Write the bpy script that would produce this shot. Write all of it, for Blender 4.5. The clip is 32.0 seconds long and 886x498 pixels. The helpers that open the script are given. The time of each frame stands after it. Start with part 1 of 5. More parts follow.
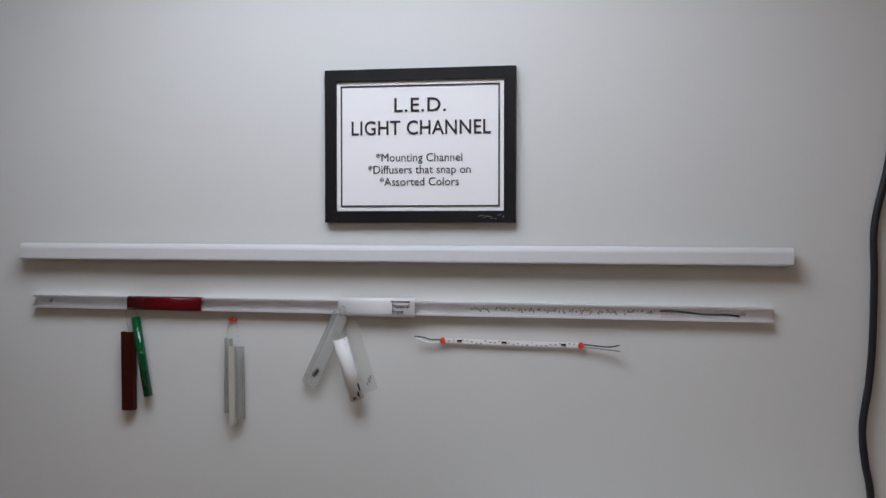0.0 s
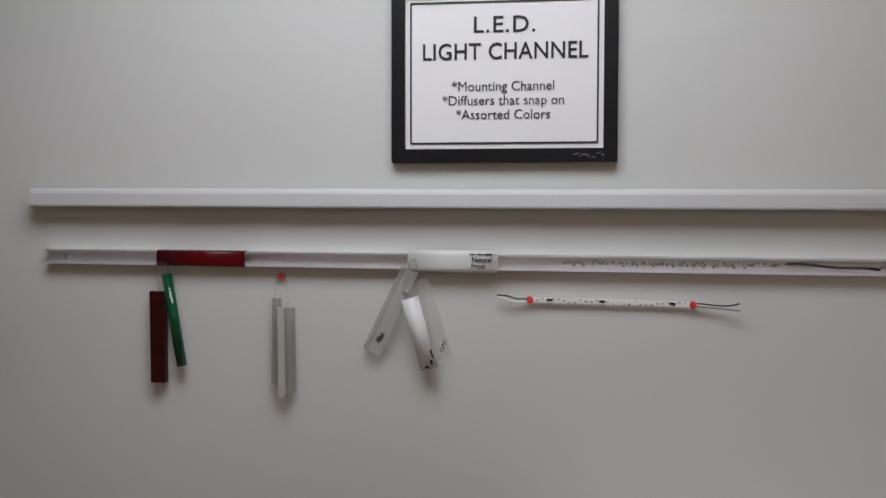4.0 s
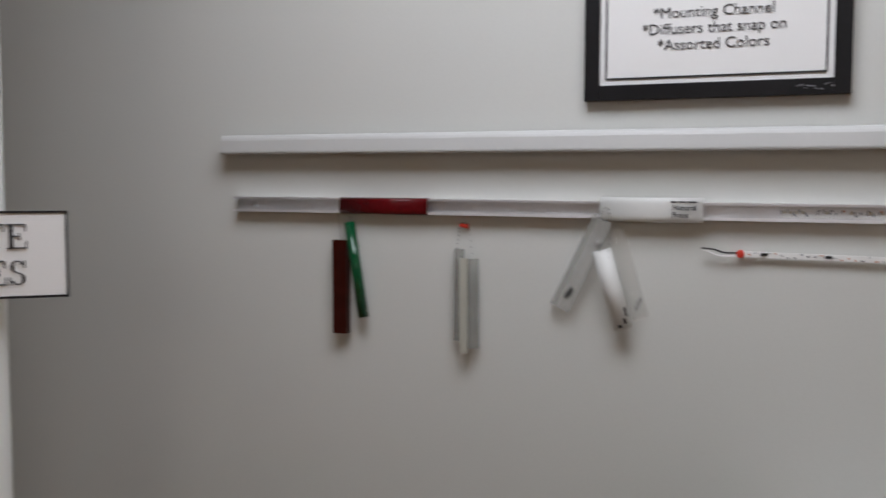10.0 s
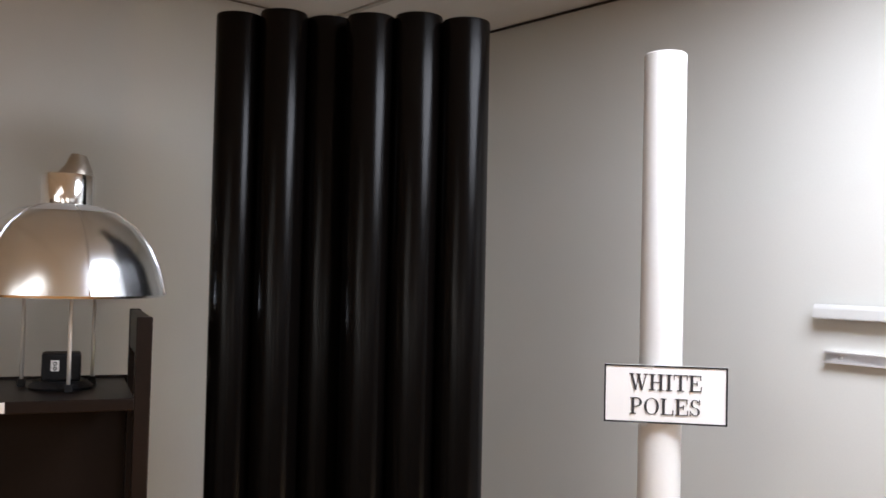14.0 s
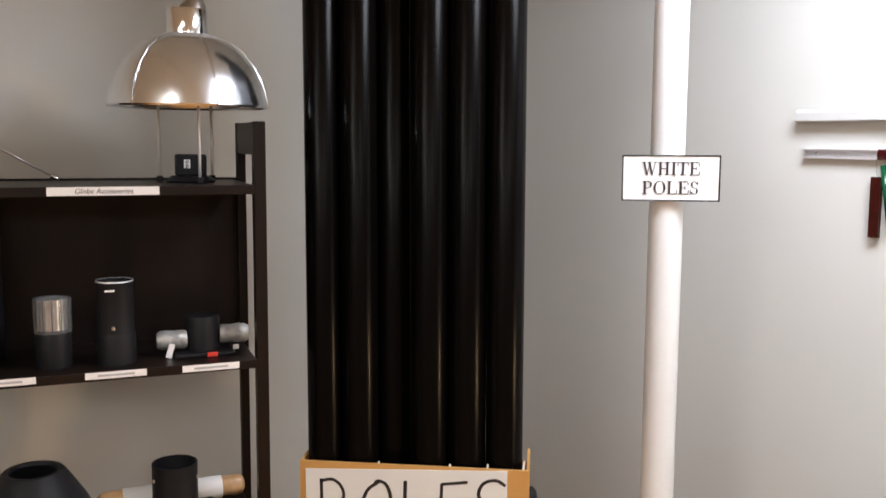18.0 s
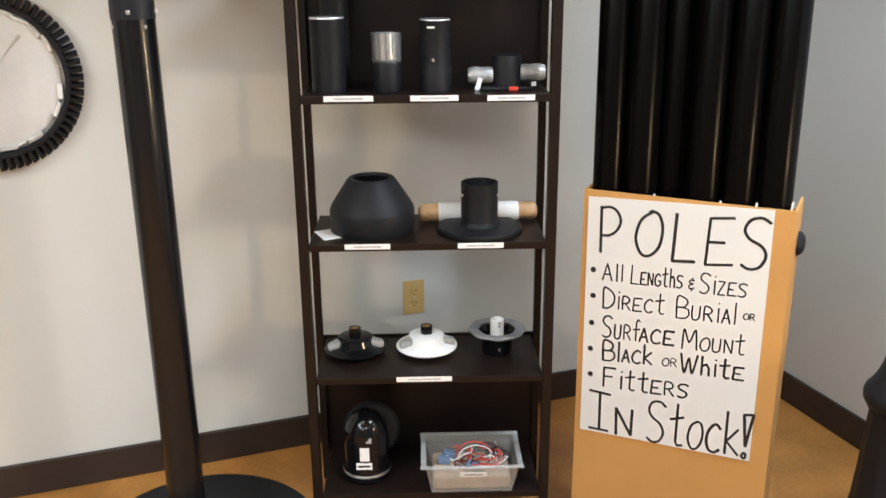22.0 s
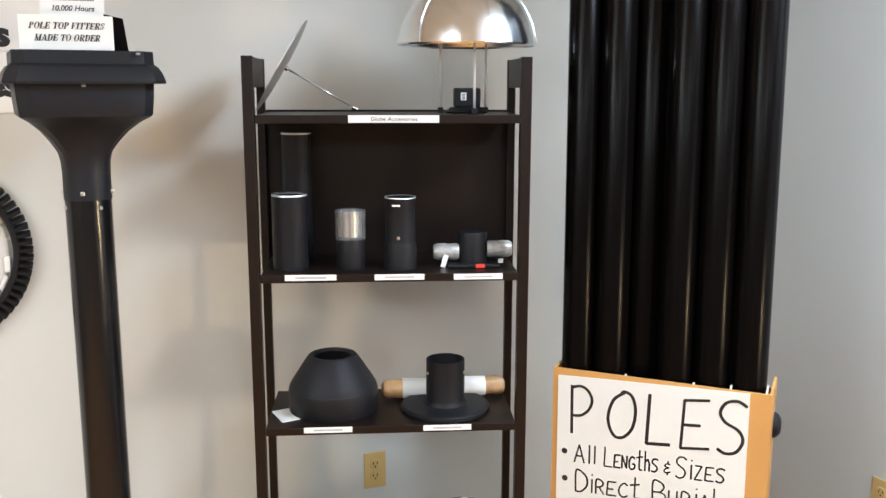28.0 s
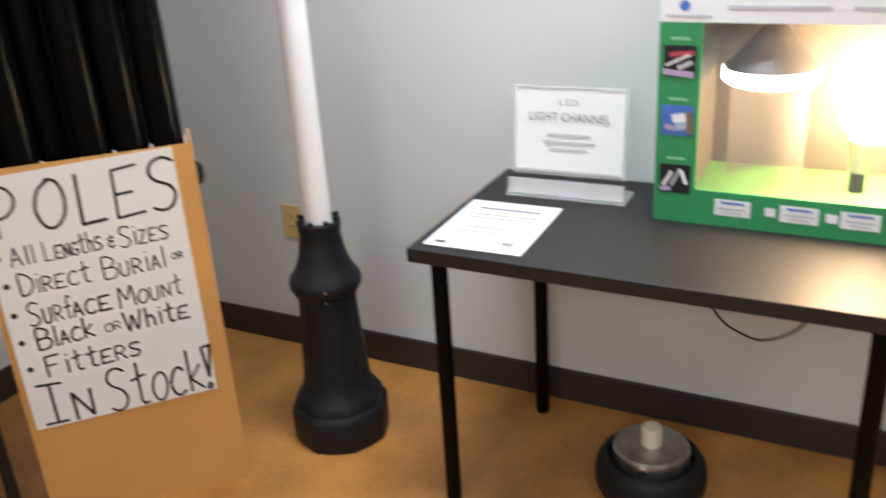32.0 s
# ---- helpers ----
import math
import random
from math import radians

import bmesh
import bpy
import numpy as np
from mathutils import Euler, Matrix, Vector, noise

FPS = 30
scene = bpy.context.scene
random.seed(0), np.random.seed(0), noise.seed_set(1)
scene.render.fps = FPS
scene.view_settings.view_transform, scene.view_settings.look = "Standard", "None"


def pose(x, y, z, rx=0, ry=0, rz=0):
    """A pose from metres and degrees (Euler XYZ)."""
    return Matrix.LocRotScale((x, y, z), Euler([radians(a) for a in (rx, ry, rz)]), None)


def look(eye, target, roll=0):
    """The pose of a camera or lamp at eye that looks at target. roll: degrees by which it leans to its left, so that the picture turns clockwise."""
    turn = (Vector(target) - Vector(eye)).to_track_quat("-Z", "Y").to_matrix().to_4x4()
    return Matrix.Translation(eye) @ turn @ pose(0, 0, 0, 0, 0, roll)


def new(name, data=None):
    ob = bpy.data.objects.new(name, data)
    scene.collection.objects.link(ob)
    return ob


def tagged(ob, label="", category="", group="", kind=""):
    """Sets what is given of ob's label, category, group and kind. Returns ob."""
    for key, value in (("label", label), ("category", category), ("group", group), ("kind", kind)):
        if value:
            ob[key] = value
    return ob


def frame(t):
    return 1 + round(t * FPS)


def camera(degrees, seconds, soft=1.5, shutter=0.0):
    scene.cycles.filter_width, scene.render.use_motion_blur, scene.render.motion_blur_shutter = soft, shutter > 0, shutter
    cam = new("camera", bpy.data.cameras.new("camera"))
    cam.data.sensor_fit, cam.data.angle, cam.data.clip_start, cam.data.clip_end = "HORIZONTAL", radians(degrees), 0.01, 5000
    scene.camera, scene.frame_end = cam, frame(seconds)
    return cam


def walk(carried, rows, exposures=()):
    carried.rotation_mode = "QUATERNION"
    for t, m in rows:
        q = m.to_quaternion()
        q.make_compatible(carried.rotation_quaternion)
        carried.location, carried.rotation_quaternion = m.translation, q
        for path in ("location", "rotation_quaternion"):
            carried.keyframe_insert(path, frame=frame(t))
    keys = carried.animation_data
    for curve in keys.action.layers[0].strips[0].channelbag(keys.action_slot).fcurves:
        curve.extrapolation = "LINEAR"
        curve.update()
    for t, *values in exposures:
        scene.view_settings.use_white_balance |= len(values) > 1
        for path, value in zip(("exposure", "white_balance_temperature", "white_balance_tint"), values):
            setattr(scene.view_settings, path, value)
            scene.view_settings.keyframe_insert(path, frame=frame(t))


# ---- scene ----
cam = camera(52.4, 32.0, shutter=0.3)
PATH = [
    (0, (0.33, -1.44, 1.762), (0.018, 0.535, 1.714), 0.3),
    (0.5, (0.294, -1.438, 1.74), (0.013, 0.542, 1.727), 0.2),
    (1, (0.277, -1.43, 1.732), (0.003, 0.551, 1.735), 0.3),
    (1.5, (0.269, -1.42, 1.729), (-0.011, 0.56, 1.74), 0.3),
    (2, (0.262, -1.408, 1.716), (-0.025, 0.571, 1.734), 0.3),
    (2.5, (0.252, -1.392, 1.711), (-0.043, 0.586, 1.708), 0.3),
    (3, (0.217, -1.362, 1.701), (-0.068, 0.617, 1.675), 0.4),
    (3.5, (0.172, -1.319, 1.704), (-0.096, 0.662, 1.637), 0.4),
    (5.5, (0.124, -1.091, 1.673), (-0.104, 0.893, 1.576), 0.5),
    (6, (0.11, -1.074, 1.664), (-0.047, 0.918, 1.569), 0.7),
    (6.5, (0.098, -1.075, 1.677), (0.034, 0.919, 1.54), 0.8),
    (7, (0.12, -1.076, 1.673), (0.086, 0.92, 1.549), 0.9),
    (7.5, (0.172, -1.077, 1.677), (0.168, 0.92, 1.565), 1.1),
    (8, (0.185, -1.079, 1.685), (0.177, 0.917, 1.559), 1.1),
    (8.5, (0.2, -1.085, 1.684), (0.164, 0.91, 1.555), 1.1),
    (9, (0.164, -1.096, 1.685), (0.099, 0.899, 1.547), 1.0),
    (9.5, (0.17, -1.101, 1.705), (-0.198, 0.855, 1.508), 0.8),
    (10, (0.147, -1.163, 1.656), (-0.55, 0.707, 1.522), 0.5),
    (10.5, (0.071, -1.225, 1.666), (-0.792, 0.574, 1.528), 0.2),
    (11, (-0.004, -1.309, 1.662), (-0.958, 0.444, 1.542), 0.3),
    (11.5, (-0.047, -1.393, 1.676), (-1.102, 0.301, 1.546), 0.3),
    (12, (-0.073, -1.493, 1.684), (-1.219, 0.143, 1.588), 0.5),
    (12.5, (-0.056, -1.592, 1.704), (-1.306, -0.032, 1.677), 0.5),
    (13, (-0.029, -1.653, 1.743), (-1.349, -0.151, 1.755), 0.9),
    (13.5, (0.087, -1.682, 1.766), (-1.335, -0.277, 1.798), 1.2),
    (14, (0.224, -1.705, 1.782), (-1.293, -0.402, 1.823), 1.6),
    (14.5, (0.322, -1.741, 1.795), (-1.256, -0.513, 1.835), 1.0),
    (16.5, (0.431, -1.945, 1.729), (-1.104, -0.664, 1.661), -1.1),
    (17, (0.458, -1.97, 1.686), (-1.073, -0.687, 1.586), -0.5),
    (17.5, (0.462, -1.992, 1.676), (-1.06, -0.705, 1.512), 0.2),
    (18, (0.477, -2.019, 1.653), (-1.047, -0.746, 1.414), 0.5),
    (18.5, (0.503, -2.025, 1.653), (-1.028, -0.795, 1.277), 0.6),
    (19, (0.548, -2.011, 1.63), (-1.007, -0.848, 1.149), 0.2),
    (19.5, (0.598, -2.009, 1.607), (-0.993, -0.926, 1.062), -0.4),
    (20, (0.654, -2.0, 1.574), (-1.003, -1.028, 1.018), -1.2),
    (20.5, (0.708, -1.989, 1.548), (-1.046, -1.186, 1.02), -2.3),
    (21, (0.739, -2.018, 1.541), (-1.086, -1.379, 1.03), -2.4),
    (21.5, (0.765, -2.07, 1.524), (-1.066, -1.472, 0.985), -1.6),
    (22, (0.763, -2.092, 1.513), (-1.032, -1.464, 0.891), -0.5),
    (22.5, (0.75, -2.1, 1.509), (-1.02, -1.445, 0.846), 0.2),
    (23, (0.749, -2.1, 1.53), (-1.043, -1.42, 0.957), 0.7),
    (23.5, (0.741, -2.107, 1.556), (-1.071, -1.403, 1.087), 0.8),
    (24, (0.743, -2.104, 1.585), (-1.078, -1.389, 1.17), 0.7),
    (24.5, (0.733, -2.096, 1.592), (-1.094, -1.378, 1.209), 0.5),
    (25, (0.722, -2.095, 1.594), (-1.104, -1.371, 1.22), 0.4),
    (25.5, (0.71, -2.088, 1.6), (-1.117, -1.362, 1.231), 0.3),
    (26, (0.693, -2.083, 1.615), (-1.131, -1.352, 1.244), 0.2),
    (26.5, (0.679, -2.081, 1.62), (-1.144, -1.342, 1.256), 0.2),
    (28.5, (0.652, -2.076, 1.629), (-1.171, -1.333, 1.273), 0.1),
    (29, (0.646, -2.087, 1.639), (-1.182, -1.358, 1.284), 0.6),
    (29.5, (0.643, -2.111, 1.644), (-1.189, -1.386, 1.296), 1.3),
    (30, (0.707, -2.132, 1.669), (-1.13, -1.448, 1.27), 1.0),
    (30.5, (0.69, -2.133, 1.651), (-1.076, -1.34, 1.146), -0.1),
    (31, (0.62, -2.186, 1.624), (-0.942, -1.082, 1.041), -0.9),
    (31.3, (0.539, -2.297, 1.637), (-0.76, -0.922, 0.987), -0.2),
    (31.6, (0.618, -2.247, 1.562), (-0.531, -0.752, 0.895), -1.5),
    (32, (0.634, -2.216, 1.52), (-0.23, -0.595, 0.729), -3.7),
]
walk(cam, [(t, look(eye, target, roll)) for t, eye, target, roll in PATH],
     exposures=[(0.0, -1.22, 6000, 10), (1.0, -1.27, 6150, 10), (3.0, -1.30, 6300, 10), (5.5, -1.33, 6350, 9), (9.2, -1.31, 6350, 9), (11.0, -0.90, 6300, 9), (12.0, -0.50, 6250, 9), (13.5, 0.08, 6200, 10), (17.0, 0.42, 6250, 10), (19.0, 0.60, 6250, 9), (21.0, 1.08, 5850, 4), (23.0, 1.14, 5650, 2), (26.0, 1.22, 5550, 2), (29.0, 1.26, 5550, 2), (31.0, 1.16, 5700, 4), (32.0, 0.60, 5800, 7)])

# ---- light ----
world = bpy.data.worlds.new("room_world")
world.use_nodes = True
world.node_tree.nodes["Background"].inputs[0].default_value = (0.80, 0.84, 0.90, 1)
world.node_tree.nodes["Background"].inputs[1].default_value = 0.02
scene.world = world

CEIL, XW = 2.44, -1.838          # ceiling height, shelf wall plane
ROOM_E, ROOM_S = 3.6, -5.2       # far walls behind the camera
# lights added out of view; positions assumed, some split to soften shadows
TROFFERS = [(-0.02, -0.60, 27.5, (0.90, 0.92, 1.0), 0, 0.85), (-0.20, -2.75, 4.5, (1.0, 0.955, 0.885), 90, 1.14),
            (-0.20, -4.05, 19.0, (1.0, 0.955, 0.885), 90, 1.14), (2.30, -1.15, 4.5, (0.88, 0.94, 1.0), 90, 1.14),
            (2.30, -2.35, 13.5, (1.0, 0.955, 0.885), 0, 1.14), (2.30, -3.90, 20.0, (1.0, 0.955, 0.885), 0, 1.14), (0.90, -4.45, 30.0, (1.0, 0.97, 0.93), 0, 1.14)]   # x, y, watts, tint, turn, length


def troffer_lamp(x, y, watts, tint, turn, length):
    la = bpy.data.lights.new("troffer_lamp", "AREA")
    la.shape, la.size, la.size_y, la.energy = "RECTANGLE", length, 0.52, watts
    la.color = tint
    ob = new("troffer_lamp", la)
    ob.matrix_world = pose(x, y, CEIL - 0.012, 0, 0, turn)
    return ob


for tx, ty, tw, tc, ta, tl in TROFFERS:
    troffer_lamp(tx, ty, tw, tc, ta, tl)


# ---- materials ----
def mat(name, color, rough=0.5, metal=0.0, vary=0.08, scale=6.0, fine=120.0, bump=0.02, spec=0.5, coat=0.0, obj=True, trans=0.0, alpha=1.0, ior=1.45, rand=0.0):
    """Principled material with a slow and a fine colour variation and a fine relief."""
    m = bpy.data.materials.new(name)
    m.use_nodes = True
    nt = m.node_tree
    b = nt.nodes["Principled BSDF"]
    b.inputs["Roughness"].default_value = rough
    b.inputs["Metallic"].default_value = metal
    b.inputs["Specular IOR Level"].default_value = spec
    b.inputs["Coat Weight"].default_value = coat
    b.inputs["Transmission Weight"].default_value = trans
    b.inputs["Alpha"].default_value = alpha
    b.inputs["IOR"].default_value = ior
    co = nt.nodes.new("ShaderNodeTexCoord")
    n1 = nt.nodes.new("ShaderNodeTexNoise")
    n1.inputs["Scale"].default_value, n1.inputs["Detail"].default_value = scale, 4
    n2 = nt.nodes.new("ShaderNodeTexNoise")
    n2.inputs["Scale"].default_value, n2.inputs["Detail"].default_value = fine, 3
    for n in (n1, n2):
        nt.links.new(co.outputs["Object"], n.inputs["Vector"])
    add = nt.nodes.new("ShaderNodeMath")
    add.operation = "MULTIPLY_ADD"
    add.inputs[1].default_value = 0.4
    nt.links.new(n2.outputs["Fac"], add.inputs[0])
    nt.links.new(n1.outputs["Fac"], add.inputs[2])
    src = add
    if rand:
        inf = nt.nodes.new("ShaderNodeObjectInfo")
        ad2 = nt.nodes.new("ShaderNodeMath")
        ad2.operation = "MULTIPLY_ADD"
        ad2.inputs[1].default_value = rand
        nt.links.new(inf.outputs["Random"], ad2.inputs[0])
        nt.links.new(add.outputs[0], ad2.inputs[2])
        src = ad2
    ramp = nt.nodes.new("ShaderNodeValToRGB")
    e = ramp.color_ramp.elements
    e[0].position, e[1].position = 0.35, 1.05 if not rand else 1.05 + rand
    e[0].color = (*[max(0, c * (1 - vary)) for c in color], 1)
    e[1].color = (*[min(1, c * (1 + vary)) for c in color], 1)
    nt.links.new(src.outputs[0], ramp.inputs[0])
    nt.links.new(ramp.outputs[0], b.inputs["Base Color"])
    if bump:
        bp = nt.nodes.new("ShaderNodeBump")
        bp.inputs["Strength"].default_value, bp.inputs["Distance"].default_value = min(1, bump * 10), 0.002
        nt.links.new(n2.outputs["Fac"], bp.inputs["Height"])
        nt.links.new(bp.outputs[0], b.inputs["Normal"])
    return m


def glow(name, color, strength):
    m = bpy.data.materials.new(name)
    m.use_nodes = True
    b = m.node_tree.nodes["Principled BSDF"]
    b.inputs["Base Color"].default_value = (*color, 1)
    b.inputs["Emission Color"].default_value = (*color, 1)
    b.inputs["Emission Strength"].default_value = strength
    return m


WALL = mat("wall_paint", (0.622, 0.622, 0.586), 0.6, vary=0.05, scale=1.1, fine=260, bump=0.004, spec=0.3)
# dark tone chosen for the unseen walls, to weaken bounce light and reflections
FARDARK = mat("unseen_wall_dark", (0.20, 0.175, 0.15), 0.6, vary=0.08, scale=1.3, fine=200, bump=0.01, spec=0.3)
CEILM = mat("ceiling_tile", (0.70, 0.68, 0.63), 0.9, vary=0.06, scale=3, fine=180, bump=0.06)
FLOOR = mat("stained_floor", (0.40, 0.185, 0.045), 0.33, vary=0.42, scale=4.5, fine=60, bump=0.01)
BASE = mat("brown_vinyl", (0.030, 0.020, 0.016), 0.5, vary=0.2, scale=5, fine=90)
BLACK = mat("black_paint", (0.0022, 0.0017, 0.0015), 0.235, vary=0.25, scale=5, fine=200, bump=0.0, spec=0.10)
POSTB = mat("post_enamel", (0.007, 0.007, 0.0080), 0.21, vary=0.25, scale=5, bump=0.0, spec=0.48)
BLACKM = mat("black_matte", (0.0105, 0.0105, 0.0122), 0.46, vary=0.3, scale=9, fine=300, bump=0.05, spec=0.24)
FITM = mat("fitter_casting", (0.0115, 0.0135, 0.0180), 0.42, vary=0.25, scale=7, fine=220, bump=0.03, spec=0.34)
GLOSSB = mat("black_gloss", (0.005, 0.005, 0.006), 0.14, vary=0.2, coat=0.1, bump=0.0, spec=0.35)
ESPRESSO = mat("espresso_laminate", (0.0098, 0.0056, 0.0042), 0.38, vary=0.35, scale=7, fine=110, bump=0.02, spec=0.30)
POSTER = mat("poster_board", (0.69, 0.69, 0.66), 0.55, vary=0.03, scale=5, fine=300, bump=0.01)
PAPER = mat("white_paper", (0.80, 0.79, 0.77), 0.6, vary=0.02, scale=8, fine=400, bump=0.01)
INK = mat("black_ink", (0.012, 0.012, 0.014), 0.5, vary=0.1, bump=0)
SOFTINK = mat("dark_grey_print", (0.035, 0.035, 0.038), 0.5, vary=0.15, scale=60, bump=0)
GREYINK = mat("grey_print", (0.22, 0.22, 0.23), 0.6, vary=0.1, bump=0)
LABELINK = mat("pale_print", (0.42, 0.42, 0.43), 0.6, vary=0.2, scale=90, bump=0)
CARD = mat("cardboard", (0.50, 0.265, 0.075), 0.8, vary=0.10, scale=4, fine=220, bump=0.03)
WHITE = mat("white_enamel", (0.76, 0.755, 0.735), 0.33, vary=0.03, scale=3, fine=150, bump=0.01)
PLASTIC = mat("white_plastic", (0.88, 0.87, 0.89), 0.4, vary=0.03, scale=10, fine=200, bump=0.0)
DIFFM = mat("milky_diffuser", (0.575, 0.575, 0.56), 0.45, vary=0.03, scale=8, fine=200, bump=0.0)
FROST = mat("frosted_acrylic", (0.76, 0.76, 0.73), 0.5, vary=0.03, scale=10, fine=200, bump=0.0, alpha=0.86)
CLEAR = mat("clear_acrylic", (0.80, 0.81, 0.79), 0.10, vary=0.02, bump=0.0, alpha=0.34)
# paler copy of the aluminium: overhead light on the lower edge, put into colour
ALULIT = mat("lit_aluminium_edge", (0.88, 0.87, 0.88), 0.55, 0.85, vary=0.06, scale=20, fine=300, bump=0.01)
ALU = mat("brushed_aluminium", (0.78, 0.77, 0.78), 0.45, 0.85, vary=0.10, scale=20, fine=300, bump=0.01)
GLASS = mat("thin_glass", (0.80, 0.82, 0.82), 0.03, vary=0.02, bump=0.0, alpha=0.06)
GLASS2 = mat("clear_tube", (0.60, 0.57, 0.50), 0.1, vary=0.08, bump=0.0, alpha=0.12)
DOMEM = mat("dome_metal", (0.82, 0.85, 0.88), 0.20, 1.0, vary=0.08, scale=5, fine=40, bump=0.004)
CHROME = mat("polished_metal", (0.82, 0.82, 0.81), 0.12, 1.0, vary=0.04, scale=9, fine=60, bump=0.0)
STEEL = mat("zinc_steel", (0.60, 0.60, 0.60), 0.3, 1.0, vary=0.1, bump=0.0)
RED = mat("red_acrylic", (0.095, 0.003, 0.005), 0.2, vary=0.5, scale=14, bump=0.0, alpha=0.94, spec=0.3)
GREEN = mat("green_acrylic", (0.003, 0.085, 0.028), 0.12, vary=0.2, coat=0.3, bump=0.0, trans=0.25)
BROWNA = mat("dark_red_acrylic", (0.036, 0.005, 0.003), 0.25, vary=0.35, scale=30, bump=0.0, spec=0.2)
CLEARS = mat("clear_profile", (0.36, 0.36, 0.33), 0.16, vary=0.15, scale=30, bump=0.0, alpha=0.46)
CLEARF = mat("clear_face", (0.60, 0.60, 0.57), 0.14, vary=0.08, scale=30, bump=0.0, alpha=0.30)
CREAMF = mat("cream_frost", (0.50, 0.49, 0.42), 0.4, vary=0.06, scale=20, bump=0.0, alpha=0.9)
BEAD = mat("bead_steel", (0.20, 0.19, 0.18), 0.35, 0.6, vary=0.3, bump=0.0)
REDP = mat("red_plastic", (0.62, 0.05, 0.03), 0.4, vary=0.1, bump=0.0)
IVORY = mat("ivory_plastic", (0.62, 0.43, 0.165), 0.4, vary=0.05, bump=0.0)
DARK = mat("dark_slot", (0.01, 0.008, 0.006), 0.7, vary=0.1, bump=0.0)
RUBBER = mat("black_rubber", (0.012, 0.012, 0.016), 0.5, vary=0.15, bump=0.01)
GRIDD = mat("ceiling_joint", (0.22, 0.19, 0.16), 0.8, vary=0.1, bump=0.0)
BROWNPAPER = mat("kraft_wrap", (0.44, 0.26, 0.12), 0.40, vary=0.40, scale=20, bump=0.02, coat=0.3)


# ---- mesh helpers ----
def bm_box(sx, sy, sz, at=(0, 0, 0), bevel=0.0, bm=None, m=None):
    """A box of that size centred at a point, with rounded edges."""
    bm = bm or bmesh.new()
    r = bmesh.ops.create_cube(bm, size=1.0)
    vs = r["verts"]
    bmesh.ops.scale(bm, vec=(sx, sy, sz), verts=vs)
    if bevel:
        es = list({e for v in vs for e in v.link_edges})
        rb = bmesh.ops.bevel(bm, geom=es, offset=bevel, segments=2, affect="EDGES", profile=0.5)
        vs = list({v for f in rb["faces"] for v in f.verts} | {v for v in vs if v.is_valid})
    if m is not None:
        bmesh.ops.transform(bm, matrix=m, verts=vs)
    bmesh.ops.translate(bm, vec=at, verts=vs)
    return bm


def bm_lathe(profile, seg=40, bm=None, at=(0, 0, 0), m=None, rib=None):
    """Turns (radius, height) pairs about z. rib(angle, height) scales the radius."""
    bm = bm or bmesh.new()
    rings = []
    for rad, z in profile:
        ring = []
        for i in range(seg):
            a = 2 * math.pi * i / seg
            k = rad * (rib(a, z) if rib else 1)
            p = Vector((k * math.cos(a), k * math.sin(a), z))
            if m is not None:
                p = m @ p
            ring.append(bm.verts.new(p + Vector(at)))
        rings.append(ring)
    for a, b in zip(rings, rings[1:]):
        for i in range(seg):
            f = bm.faces.new((a[i], a[(i + 1) % seg], b[(i + 1) % seg], b[i]))
            f.smooth = True
    for (p, q, r), ring in zip(zip(profile, profile[1:], profile[2:]), rings[1:-1]):
        u, v = Vector((q[0] - p[0], q[1] - p[1])), Vector((r[0] - q[0], r[1] - q[1]))
        if u.length and v.length and u.angle(v) > 0.6:
            for i in range(seg):
                e = bm.edges.get((ring[i], ring[(i + 1) % seg]))
                if e:
                    e.smooth = False
    return bm


def bm_tube(points, r, seg=10, bm=None, cap=True):
    """A round rod along points."""
    bm = bm or bmesh.new()
    pts = [Vector(p) for p in points]
    rings = []
    up = Vector((0.13, 0.21, 1)).normalized()
    for i, p in enumerate(pts):
        d = (pts[min(i + 1, len(pts) - 1)] - pts[max(i - 1, 0)]).normalized()
        u = d.cross(up)
        if u.length < 0.1:
            u = d.cross(Vector((1, 0.2, 0)))
        u.normalize()
        v = d.cross(u)
        rings.append([bm.verts.new(p + r * (math.cos(2 * math.pi * k / seg) * u + math.sin(2 * math.pi * k / seg) * v)) for k in range(seg)])
    for a, b in zip(rings, rings[1:]):
        for i in range(seg):
            f = bm.faces.new((a[i], a[(i + 1) % seg], b[(i + 1) % seg], b[i]))
            f.smooth = True
    if cap:
        bm.faces.new(rings[0])
        bm.faces.new(rings[-1][::-1])
    return bm


def smooth_path(points, n=8):
    """Catmull-Rom points through the given ones."""
    p = [Vector(q) for q in points]
    p = [2 * p[0] - p[1]] + p + [2 * p[-1] - p[-2]]
    out = []
    for i in range(1, len(p) - 2):
        for k in range(n):
            t = k / n
            out.append(0.5 * (2 * p[i] + (p[i + 1] - p[i - 1]) * t + (2 * p[i - 1] - 5 * p[i] + 4 * p[i + 1] - p[i + 2]) * t * t
                              + (3 * p[i] - p[i - 1] - 3 * p[i + 1] + p[i + 2]) * t ** 3))
    out.append(p[-2])
    return out


def mesh_of(name, bm, material):
    bmesh.ops.recalc_face_normals(bm, faces=bm.faces)
    me = bpy.data.meshes.new(name)
    bm.to_mesh(me)
    bm.free()
    if material:
        me.materials.append(material)
    return me


def part(name, bm, material, parent, label="", m=None):
    """One mesh object under a thing or under a part."""
    ob = new(name, mesh_of(name, bm, material))
    ob.parent = parent
    if m is not None:
        ob.matrix_local = m
    if label:
        ob["label"] = label
    return ob


def solo(name, bm, material, label, category, m=None, group="", kind=""):
    """A thing that is one mesh."""
    ob = new(name, mesh_of(name, bm, material))
    if m is not None:
        ob.matrix_world = m
    return tagged(ob, label, category, group, kind)


